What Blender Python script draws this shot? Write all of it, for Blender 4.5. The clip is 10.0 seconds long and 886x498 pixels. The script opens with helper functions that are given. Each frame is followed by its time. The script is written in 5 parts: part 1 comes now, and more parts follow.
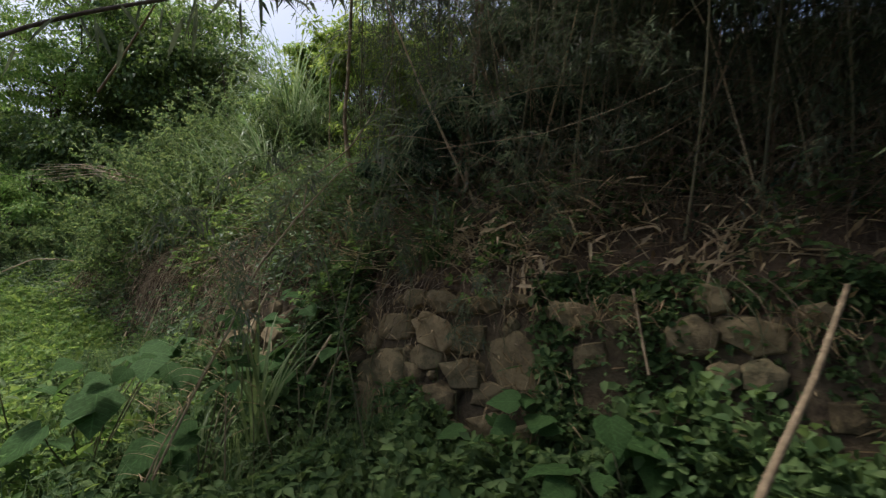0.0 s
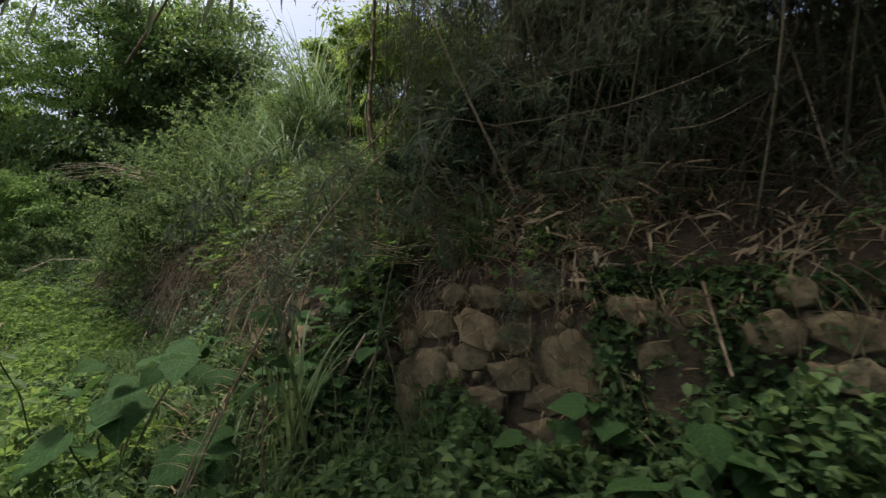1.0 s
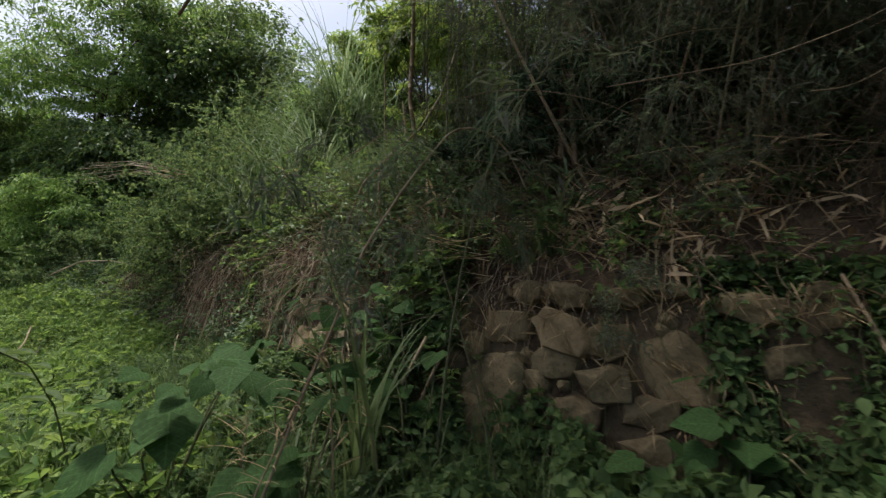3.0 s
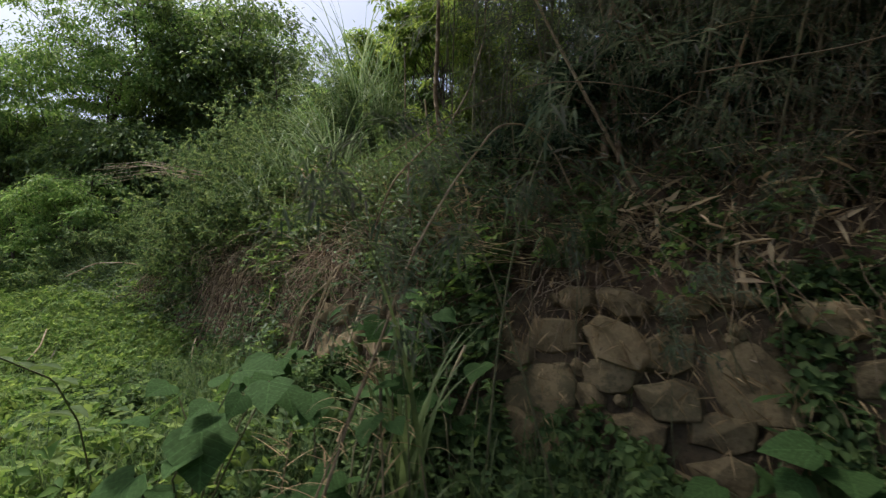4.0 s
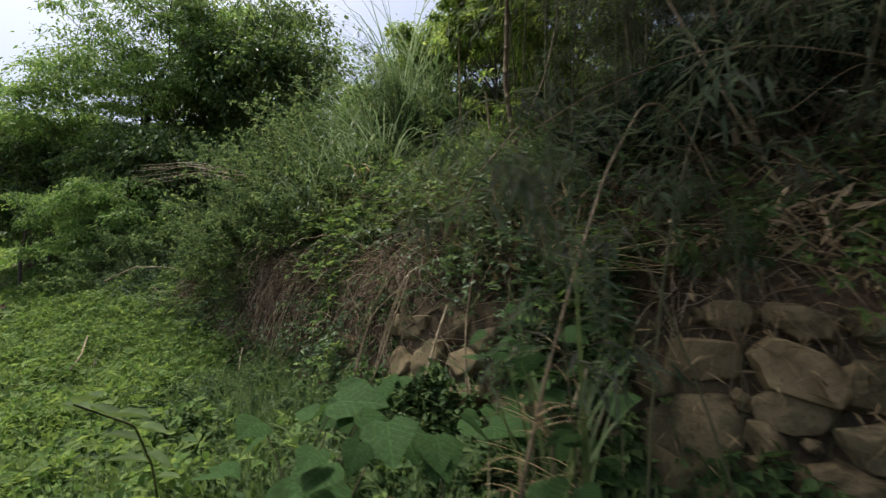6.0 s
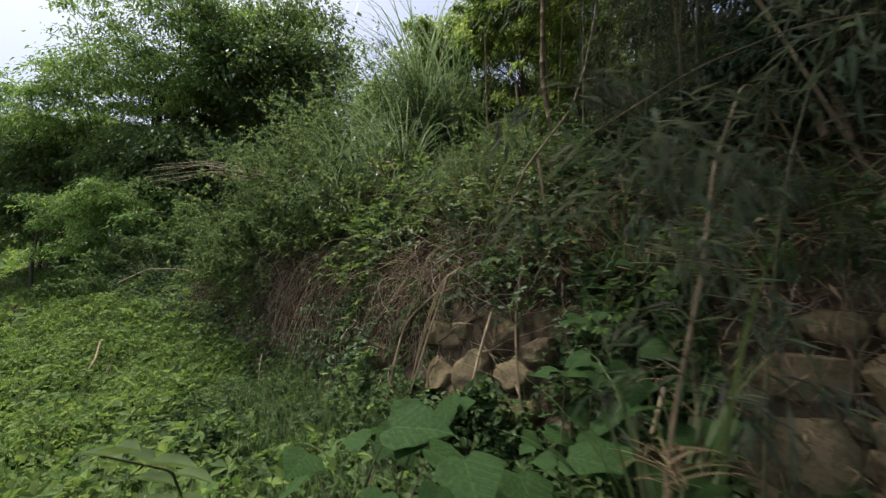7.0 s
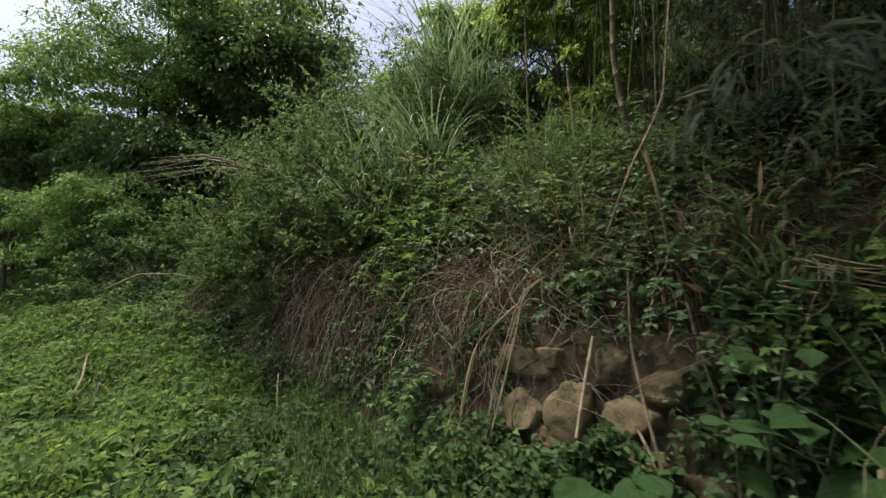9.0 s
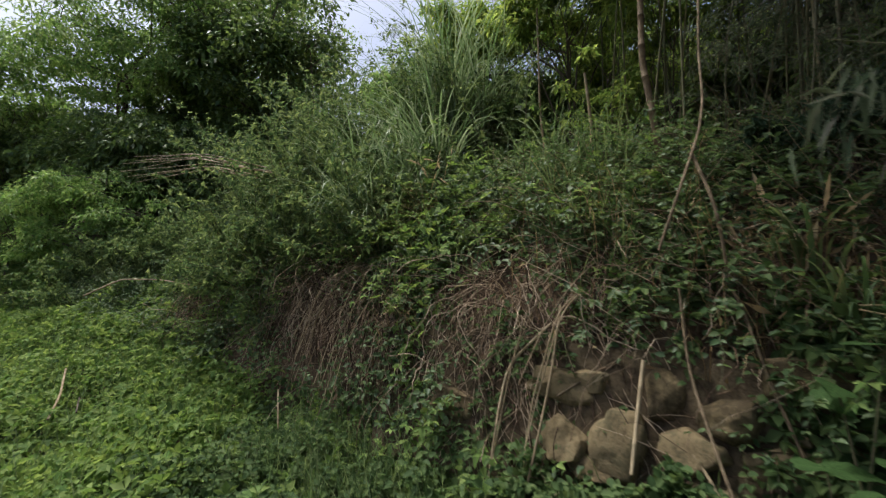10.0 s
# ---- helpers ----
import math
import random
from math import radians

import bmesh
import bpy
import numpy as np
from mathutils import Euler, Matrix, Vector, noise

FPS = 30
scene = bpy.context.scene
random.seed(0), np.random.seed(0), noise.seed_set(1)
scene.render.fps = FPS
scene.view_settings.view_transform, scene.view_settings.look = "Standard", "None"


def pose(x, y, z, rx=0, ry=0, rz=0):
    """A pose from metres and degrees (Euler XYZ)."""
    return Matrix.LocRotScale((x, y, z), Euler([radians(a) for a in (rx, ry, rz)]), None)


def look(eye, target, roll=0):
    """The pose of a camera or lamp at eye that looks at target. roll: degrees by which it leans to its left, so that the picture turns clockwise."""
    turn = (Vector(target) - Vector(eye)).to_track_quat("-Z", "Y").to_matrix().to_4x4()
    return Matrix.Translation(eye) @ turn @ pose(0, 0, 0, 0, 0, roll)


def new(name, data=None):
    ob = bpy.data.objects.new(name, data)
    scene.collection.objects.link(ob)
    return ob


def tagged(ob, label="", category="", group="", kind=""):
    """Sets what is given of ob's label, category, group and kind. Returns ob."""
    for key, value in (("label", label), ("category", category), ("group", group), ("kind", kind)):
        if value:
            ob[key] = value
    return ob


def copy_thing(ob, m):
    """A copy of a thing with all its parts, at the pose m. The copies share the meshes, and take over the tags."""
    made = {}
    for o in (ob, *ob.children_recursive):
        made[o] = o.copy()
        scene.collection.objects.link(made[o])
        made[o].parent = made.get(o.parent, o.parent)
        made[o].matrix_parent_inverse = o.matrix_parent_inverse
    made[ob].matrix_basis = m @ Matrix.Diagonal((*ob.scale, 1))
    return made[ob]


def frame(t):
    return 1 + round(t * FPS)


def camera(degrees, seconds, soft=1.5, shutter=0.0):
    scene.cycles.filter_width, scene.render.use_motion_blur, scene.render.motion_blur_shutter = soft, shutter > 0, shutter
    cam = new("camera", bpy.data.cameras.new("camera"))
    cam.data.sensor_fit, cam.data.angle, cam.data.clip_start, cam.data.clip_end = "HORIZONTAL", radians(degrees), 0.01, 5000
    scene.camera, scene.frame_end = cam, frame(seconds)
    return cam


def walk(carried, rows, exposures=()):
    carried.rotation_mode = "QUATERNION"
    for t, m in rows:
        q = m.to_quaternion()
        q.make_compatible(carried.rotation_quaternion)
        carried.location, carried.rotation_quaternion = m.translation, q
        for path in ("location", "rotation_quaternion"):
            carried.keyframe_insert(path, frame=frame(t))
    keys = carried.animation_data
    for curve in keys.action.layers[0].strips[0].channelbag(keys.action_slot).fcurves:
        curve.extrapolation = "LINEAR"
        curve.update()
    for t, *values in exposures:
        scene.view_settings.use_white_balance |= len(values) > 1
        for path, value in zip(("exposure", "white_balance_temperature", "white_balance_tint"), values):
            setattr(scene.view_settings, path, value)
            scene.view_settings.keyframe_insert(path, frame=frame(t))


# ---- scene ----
cam = camera(88.0, 10.0, soft=1.25, shutter=0.95)
PATH = [
    (0, (0.408, -0.024, 1.372), (0.156, 1.961, 1.369), -0.3),
    (0.5, (0.293, 0.071, 1.347), (0.02, 2.052, 1.344), -0.5),
    (1, (0.164, 0.167, 1.316), (-0.132, 2.145, 1.317), -0.7),
    (1.5, (0.053, 0.241, 1.294), (-0.26, 2.217, 1.297), -0.8),
    (2, (-0.048, 0.321, 1.27), (-0.379, 2.294, 1.276), -0.9),
    (2.5, (-0.13, 0.383, 1.263), (-0.476, 2.353, 1.27), -1.1),
    (4, (-0.452, 0.577, 1.29), (-0.842, 2.539, 1.302), -1.2),
    (4.5, (-0.578, 0.636, 1.298), (-0.983, 2.595, 1.313), -1.2),
    (5, (-0.726, 0.716, 1.305), (-1.151, 2.67, 1.323), -1.2),
    (5.5, (-0.862, 0.794, 1.312), (-1.307, 2.744, 1.333), -1.2),
    (6, (-1.021, 0.877, 1.324), (-1.487, 2.822, 1.346), -1.3),
    (7.5, (-1.472, 1.171, 1.358), (-1.968, 3.109, 1.382), -1.4),
    (8, (-1.656, 1.273, 1.375), (-2.139, 3.214, 1.398), -1.4),
    (8.5, (-1.821, 1.366, 1.391), (-2.28, 3.312, 1.415), -1.3),
    (9, (-1.99, 1.461, 1.419), (-2.413, 3.416, 1.441), -1.2),
    (9.5, (-2.143, 1.545, 1.453), (-2.53, 3.508, 1.475), -1.1),
    (10, (-2.294, 1.632, 1.497), (-2.644, 3.601, 1.52), -0.9),
]
walk(cam, [(t, look(eye, target, roll)) for t, eye, target, roll in PATH], exposures=[(0, 0.54, 5950, 9), (10, 0.54, 5950, 9)])

# ---- world and light ----
SUN_ELEV, SUN_AZ = radians(67), radians(-62)  # azimuth from +y towards +x
world = bpy.data.worlds.new("world")
scene.world = world
world.use_nodes = True
wn = world.node_tree
sky = wn.nodes.new("ShaderNodeTexSky")
sky.sky_type, sky.sun_disc = "NISHITA", False
sky.sun_elevation, sky.sun_rotation = SUN_ELEV, SUN_AZ
sky.air_density, sky.dust_density, sky.ozone_density = 0.75, 7.0, 0.3
background = wn.nodes["Background"]
background.inputs["Strength"].default_value = 0.135
wn.links.new(sky.outputs["Color"], background.inputs["Color"])
sun = new("sun", bpy.data.lights.new("sun", "SUN"))
sun.data.energy, sun.data.angle, sun.data.color = 2.6, radians(8), (1.0, 0.95, 0.86)
sun_way = Vector((math.sin(SUN_AZ) * math.cos(SUN_ELEV), math.cos(SUN_AZ) * math.cos(SUN_ELEV), math.sin(SUN_ELEV)))
sun.matrix_world = look(sun_way * 60, (0, 0, 0))


# ---- materials ----
def ramp(nt, stops):
    node = nt.nodes.new("ShaderNodeValToRGB")
    el = node.color_ramp.elements
    while len(el) < len(stops):
        el.new(0.5)
    for e, (p, c) in zip(el, stops):
        e.position, e.color = p, (*c, 1)
    return node


def leaf_mat(name, colors, rough=0.55, through_light=0.3, spec=0.16, cool=1.36):
    """Leaf tissue: each leaf its own tint, faint mottling, some light passing through."""
    m = bpy.data.materials.new(name)
    m.use_nodes = True
    nt = m.node_tree
    bsdf, out = nt.nodes["Principled BSDF"], nt.nodes["Material Output"]
    geo = nt.nodes.new("ShaderNodeNewGeometry")
    rm = ramp(nt, [(i / (len(colors) - 1), (c[0] * (1.19 if c[1] > c[0] else 1.05), c[1], c[2] * (1.15 * cool if c[1] > c[0] else 0.9))) for i, c in enumerate(colors)])
    nt.links.new(geo.outputs["Random Per Island"], rm.inputs["Fac"])
    noi = nt.nodes.new("ShaderNodeTexNoise")
    noi.inputs["Scale"].default_value, noi.inputs["Detail"].default_value = 14.0, 3.0
    tc = nt.nodes.new("ShaderNodeTexCoord")
    nt.links.new(tc.outputs["Object"], noi.inputs["Vector"])
    hsv = nt.nodes.new("ShaderNodeHueSaturation")
    mr = nt.nodes.new("ShaderNodeMapRange")
    mr.inputs["From Min"].default_value, mr.inputs["From Max"].default_value = 0.3, 0.7
    mr.inputs["To Min"].default_value, mr.inputs["To Max"].default_value = 0.75, 1.25
    nt.links.new(noi.outputs["Fac"], mr.inputs["Value"])
    nt.links.new(mr.outputs["Result"], hsv.inputs["Value"])
    nt.links.new(rm.outputs["Color"], hsv.inputs["Color"])
    nt.links.new(hsv.outputs["Color"], bsdf.inputs["Base Color"])
    bsdf.inputs["Roughness"].default_value = rough
    bsdf.inputs["Specular IOR Level"].default_value = spec
    tr = nt.nodes.new("ShaderNodeBsdfTranslucent")
    bright = nt.nodes.new("ShaderNodeHueSaturation")
    bright.inputs["Hue"].default_value, bright.inputs["Saturation"].default_value, bright.inputs["Value"].default_value = 0.485, 1.1, 1.6
    nt.links.new(hsv.outputs["Color"], bright.inputs["Color"])
    nt.links.new(bright.outputs["Color"], tr.inputs["Color"])
    mix = nt.nodes.new("ShaderNodeMixShader")
    mix.inputs["Fac"].default_value = through_light
    nt.links.new(bsdf.outputs["BSDF"], mix.inputs[1])
    nt.links.new(tr.outputs["BSDF"], mix.inputs[2])
    nt.links.new(mix.outputs["Shader"], out.inputs["Surface"])
    return m


def rough_mat(name, colors, scale=6.0, fine=60.0, bump=0.3, rough=0.85, stretch=(1, 1, 1), island=0.0, piece=0.0, dist=0.01, fixed=False):
    """Earth, stone, bark, straw: colour at two scales with fine relief."""
    m = bpy.data.materials.new(name)
    m.use_nodes = True
    nt = m.node_tree
    bsdf = nt.nodes["Principled BSDF"]
    tc, mp = nt.nodes.new("ShaderNodeTexCoord"), nt.nodes.new("ShaderNodeMapping")
    mp.inputs["Scale"].default_value = stretch
    nt.links.new(nt.nodes.new("ShaderNodeNewGeometry").outputs["Position"] if fixed else tc.outputs["Object"], mp.inputs["Vector"])
    n1, n2 = nt.nodes.new("ShaderNodeTexNoise"), nt.nodes.new("ShaderNodeTexNoise")
    for n, sc, de in ((n1, scale, 5.0), (n2, fine, 4.0)):
        n.inputs["Scale"].default_value, n.inputs["Detail"].default_value, n.inputs["Roughness"].default_value = sc, de, 0.65
        nt.links.new(mp.outputs["Vector"], n.inputs["Vector"])
    add = nt.nodes.new("ShaderNodeMath")
    add.operation = "MULTIPLY_ADD"
    add.inputs[1].default_value, add.inputs[2].default_value = 0.4, -0.2
    nt.links.new(n2.outputs["Fac"], add.inputs[0])
    s1 = nt.nodes.new("ShaderNodeMath")
    nt.links.new(n1.outputs["Fac"], s1.inputs[0])
    nt.links.new(add.outputs[0], s1.inputs[1])
    last = s1
    for node_type, socket, amount in (("ShaderNodeNewGeometry", "Random Per Island", island), ("ShaderNodeObjectInfo", "Random", piece)):
        if amount:
            g = nt.nodes.new(node_type)
            ma = nt.nodes.new("ShaderNodeMath")
            ma.operation = "MULTIPLY_ADD"
            ma.inputs[1].default_value, ma.inputs[2].default_value = amount, -amount / 2
            nt.links.new(g.outputs[socket], ma.inputs[0])
            s2 = nt.nodes.new("ShaderNodeMath")
            nt.links.new(last.outputs[0], s2.inputs[0])
            nt.links.new(ma.outputs[0], s2.inputs[1])
            last = s2
    k = len(colors) - 1
    rm = ramp(nt, [(0.28 + 0.44 * i / k, c) for i, c in enumerate(colors)])
    nt.links.new(last.outputs[0], rm.inputs["Fac"])
    nt.links.new(rm.outputs["Color"], bsdf.inputs["Base Color"])
    bsdf.inputs["Roughness"].default_value = rough
    bsdf.inputs["Specular IOR Level"].default_value = 0.25
    bp = nt.nodes.new("ShaderNodeBump")
    bp.inputs["Strength"].default_value, bp.inputs["Distance"].default_value = bump, dist
    nt.links.new(last.outputs[0], bp.inputs["Height"])
    nt.links.new(bp.outputs["Normal"], bsdf.inputs["Normal"])
    return m


M_SOIL = rough_mat("bank_soil", [(0.032, 0.021, 0.012), (0.078, 0.052, 0.03), (0.13, 0.089, 0.053), (0.062, 0.053, 0.028)], 2.5, 40, 0.8, 0.95, dist=0.03)
M_MUD = rough_mat("wall_earth", [(0.028, 0.019, 0.011), (0.062, 0.045, 0.025), (0.1, 0.074, 0.041), (0.054, 0.045, 0.023)], 7, 50, 0.9, 0.95, dist=0.02)
M_STONE = rough_mat("field_stone", [(0.062, 0.046, 0.023), (0.13, 0.098, 0.049), (0.2, 0.152, 0.079), (0.102, 0.086, 0.043)], 9, 55, 0.9, 0.92, piece=0.35, dist=0.012, fixed=True)
# paler stone tone, which also carries the light this stone catches
M_PALE = rough_mat("pale_lit_field_stone", [(0.15, 0.108, 0.052), (0.25, 0.185, 0.094), (0.34, 0.255, 0.138)], 9, 55, 0.9, 0.92, dist=0.012, fixed=True)
M_BARK = rough_mat("tree_bark", [(0.04, 0.03, 0.022), (0.10, 0.08, 0.06), (0.17, 0.14, 0.11)], 8, 60, 0.7, 0.9, (1, 1, 0.25), dist=0.01)
M_CULM = rough_mat("bamboo_culm", [(0.07, 0.07, 0.034), (0.145, 0.13, 0.07), (0.25, 0.215, 0.125)], 4, 50, 0.1, 0.5, (1, 1, 0.15), piece=0.5, dist=0.003)
M_CANE = rough_mat("dead_cane", [(0.13, 0.095, 0.052), (0.26, 0.195, 0.11), (0.4, 0.315, 0.19)], 7, 60, 0.2, 0.6, (1, 1, 0.3), piece=0.3, dist=0.003)
M_TWIG = rough_mat("dry_twig", [(0.07, 0.049, 0.029), (0.145, 0.105, 0.061), (0.24, 0.178, 0.108)], 9, 70, 0.3, 0.85, island=0.4, dist=0.003)
M_ROOT = rough_mat("dry_root", [(0.04, 0.024, 0.014), (0.1, 0.062, 0.036), (0.2, 0.14, 0.085), (0.36, 0.28, 0.19)], 9, 70, 0.3, 0.9, island=0.75, dist=0.003)
M_VINE = rough_mat("green_stem", [(0.05, 0.06, 0.025), (0.10, 0.10, 0.045), (0.16, 0.13, 0.07)], 9, 60, 0.2, 0.7, island=0.4, dist=0.003)
M_STRAW = leaf_mat("dead_leaf", [(0.11, 0.077, 0.04), (0.22, 0.162, 0.086), (0.36, 0.28, 0.162), (0.17, 0.12, 0.064)], 0.7, 0.15, 0.25)
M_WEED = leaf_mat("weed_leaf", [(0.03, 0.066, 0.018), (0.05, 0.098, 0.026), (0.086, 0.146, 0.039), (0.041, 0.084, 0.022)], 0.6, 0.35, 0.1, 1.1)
M_FIELD = leaf_mat("ground_vine_leaf", [(0.062, 0.135, 0.026), (0.1, 0.19, 0.038), (0.16, 0.255, 0.056), (0.085, 0.165, 0.03)], 0.6, 0.4, 0.1, cool=1.15)
M_CREEP = leaf_mat("creeper_leaf", [(0.035, 0.075, 0.022), (0.06, 0.12, 0.032), (0.1, 0.17, 0.045), (0.05, 0.10, 0.028)], 0.5, 0.35, 0.28, 1.15)
M_BAMBOO = leaf_mat("bamboo_leaf", [(0.042, 0.074, 0.027), (0.068, 0.108, 0.038), (0.095, 0.132, 0.048), (0.085, 0.096, 0.052)], 0.7, 0.35, 0.05, cool=1.4)
# darker leaf green for plants under the grove, standing in for its shade
M_DARK = leaf_mat("shade_dark_leaf", [(0.018, 0.04, 0.016), (0.03, 0.062, 0.022), (0.048, 0.088, 0.03), (0.024, 0.05, 0.018)], 0.65, 0.25, 0.08, 1.3)
M_SHRUB = leaf_mat("shrub_leaf", [(0.038, 0.08, 0.028), (0.07, 0.128, 0.039), (0.15, 0.225, 0.068), (0.056, 0.108, 0.034)], 0.65, 0.4, 0.08, 1.05)
M_TREE = leaf_mat("tree_leaf", [(0.045, 0.095, 0.027), (0.075, 0.14, 0.037), (0.14, 0.23, 0.055), (0.055, 0.115, 0.03)], 0.4, 0.38, 0.25, 1.05)
M_ACACIA = leaf_mat("light_tree_leaf", [(0.082, 0.18, 0.045), (0.13, 0.255, 0.065), (0.2, 0.32, 0.095), (0.102, 0.215, 0.052)], 0.45, 0.45, cool=0.95)
# yellow-green leaves; the glow of sun behind them is partly in this colour
M_BRIGHT = leaf_mat("bright_lit_leaf", [(0.075, 0.148, 0.031), (0.118, 0.213, 0.043), (0.21, 0.305, 0.067), (0.096, 0.178, 0.036)], 0.5, 0.62, cool=1.1)
M_GRASS = leaf_mat("grass_blade", [(0.042, 0.085, 0.025), (0.066, 0.125, 0.037), (0.115, 0.178, 0.054), (0.083, 0.127, 0.042)], 0.5, 0.38, cool=1.12)
M_SILVER = leaf_mat("silver_grass_blade", [(0.06, 0.125, 0.04), (0.1, 0.185, 0.058), (0.2, 0.29, 0.13), (0.09, 0.165, 0.055)], 0.36, 0.35, 0.45, 1.1)
M_BROAD = leaf_mat("broad_leaf", [(0.02, 0.05, 0.015), (0.028, 0.066, 0.018), (0.042, 0.092, 0.022), (0.025, 0.06, 0.017)], 0.7, 0.3, 0.05, 1.1)


def veined(m):
    """Pale ribs on a leaf whose tip lies along its own y."""
    nt = m.node_tree
    hsv = [n for n in nt.nodes if n.type == "HUE_SAT"][0]
    tc, sep = nt.nodes.new("ShaderNodeTexCoord"), nt.nodes.new("ShaderNodeSeparateXYZ")
    nt.links.new(tc.outputs["Object"], sep.inputs[0])

    def calc(op, a, b=0.0):
        n = nt.nodes.new("ShaderNodeMath")
        n.operation = op
        for i, q in enumerate((a, b)):
            if isinstance(q, float):
                n.inputs[i].default_value = q
            else:
                nt.links.new(q, n.inputs[i])
        return n.outputs[0]

    ax = calc("ABSOLUTE", sep.outputs[0])
    rib = calc("LESS_THAN", ax, 0.014)
    side = calc("LESS_THAN", calc("FRACT", calc("MULTIPLY", calc("SUBTRACT", sep.outputs[1], calc("MULTIPLY", ax, 0.8)), 7.0)), 0.09)
    vein = calc("MAXIMUM", rib, side)
    gain = calc("MULTIPLY_ADD", vein, 0.45)
    gain.node.inputs[2].default_value = 1.0
    old = hsv.inputs["Value"].links[0].from_socket
    nt.links.new(calc("MULTIPLY", old, gain), hsv.inputs["Value"])


veined(M_BROAD)

# ---- numeric helpers ----
rng = np.random.default_rng(7)
LATTICE = rng.random((256, 256))


def vnoise(x, y, scale=1.0, shift=0.0):
    """Smooth value noise in 0..1."""
    x, y = np.asarray(x, float) * scale + 71.3 + shift, np.asarray(y, float) * scale + 37.7 + 2 * shift
    xi, yi = np.floor(x).astype(int), np.floor(y).astype(int)
    fx, fy = x - xi, y - yi
    fx, fy = fx * fx * (3 - 2 * fx), fy * fy * (3 - 2 * fy)
    a, b = LATTICE[xi % 256, yi % 256], LATTICE[(xi + 1) % 256, yi % 256]
    c, d = LATTICE[xi % 256, (yi + 1) % 256], LATTICE[(xi + 1) % 256, (yi + 1) % 256]
    return (a * (1 - fx) + b * fx) * (1 - fy) + (c * (1 - fx) + d * fx) * fy


def foot(x):
    """The line of the bank's foot: y over x."""
    return np.interp(x, [-60, -20, -10, -6.5, -4.3, -2, 0, 1.6, 4, 20], [34, 12.4, 8.1, 6.75, 5.5, 3.92, 2.88, 2.38, 1.7, -3])


def ground_z(x, y):
    """Height of the ground: level path, steep bank, terrace above."""
    x, y = np.asarray(x, float), np.asarray(y, float)
    v = (y - foot(x)) * 0.87
    flat = -0.045 * np.clip(-x - 2, 0, 9) + 0.06 * (vnoise(x, y, 0.9) - 0.5)
    wall = np.interp(v, [-0.6, -0.05, 0.12, 0.36, 0.45, 0.7, 1.1, 1.6, 2.6, 6, 30], [0, 0.08, 0.3, 1.02, 1.2, 1.52, 1.83, 2.03, 2.25, 2.55, 3.0])
    loose = np.interp(v, [-0.6, -0.05, 0.15, 0.45, 0.7, 1.1, 1.6, 2.6, 6, 30], [0, 0.1, 0.55, 1.15, 1.55, 1.95, 2.2, 2.5, 2.8, 3.2])
    ramp_up = np.interp(v, [-1.3, -0.4, 0, 0.35, 0.7, 1.1, 1.7, 2.6, 6, 30], [0, 0.16, 0.32, 0.7, 1.1, 1.5, 1.95, 2.4, 2.8, 3.2])
    w, u = np.clip((x + 3.2) / 0.8, 0, 1), np.clip((-x - 4.8) / 1.5, 0, 1)
    rise = np.interp(v, [-3.0, -1.6, -0.5, 0.3, 1.0], [0, 0.3, 0.62, 0.45, 0.1]) * np.clip((-x - 6.3) / 2.5, 0, 1) * np.clip((30 + x) / 10, 0, 1)
    flat = flat + rise
    z = flat + wall * w + (loose * (1 - u) + ramp_up * u) * (1 - w)
    z = z + np.clip(v - 2.4, 0, 9) * 0.55 * np.clip((x - 0.2) / 2.0, 0, 1)
    return z + (vnoise(x, y, 2.1, 5) - 0.5) * 0.22 * np.clip(v + 0.1, 0, 0.6) / 0.6 + (vnoise(x, y, 6, 9) - 0.5) * 0.05


def ground_n(x, y, e=0.04):
    gx = (ground_z(x + e, y) - ground_z(x - e, y)) / (2 * e)
    gy = (ground_z(x, y + e) - ground_z(x, y - e)) / (2 * e)
    n = np.stack([-gx, -gy, np.ones_like(gx)], -1)
    return n / np.linalg.norm(n, axis=-1, keepdims=True)


def unit(a):
    return a / np.maximum(np.linalg.norm(a, axis=-1, keepdims=True), 1e-9)


def raw_mesh(name, verts, faces, mat, smooth=False):
    """A mesh from arrays: verts (n, 3), faces (m, k)."""
    me = bpy.data.meshes.new(name)
    verts, faces = np.asarray(verts, np.float32), np.asarray(faces, np.int32)
    k = faces.shape[1]
    me.vertices.add(len(verts))
    me.vertices.foreach_set("co", verts.ravel())
    me.loops.add(faces.size)
    me.loops.foreach_set("vertex_index", faces.ravel())
    me.polygons.add(len(faces))
    me.polygons.foreach_set("loop_start", np.arange(0, faces.size, k, dtype=np.int32))
    if smooth:
        me.polygons.foreach_set("use_smooth", np.ones(len(faces), bool))
    me.materials.append(mat)
    me.update(calc_edges=True)
    me.validate()
    return me


def obj(name, me, parent=None, label=""):
    ob = new(name, me)
    if parent:
        ob.parent = parent
    if label:
        ob["label"] = label
    if name in ("branching", "foliage", "crown", "leafage"):
        ob["kind"] = "stuff"
    return ob


# leaf outlines: rows of (along, across, raised), and faces
SLIM = (np.array([(0, 0, 0), (0.35, 0.5, 0.25), (1, 0, 0), (0.35, -0.5, 0.25)]), np.array([(0, 1, 2), (0, 2, 3)]))
OVAL = (np.array([(0, 0, 0), (0.3, 0.48, 0.18), (0.7, 0.36, 0.14), (1, 0, -0.05), (0.7, -0.36, 0.14), (0.3, -0.48, 0.18)]),
        np.array([(0, 1, 2), (0, 2, 3), (0, 3, 4), (0, 4, 5)]))


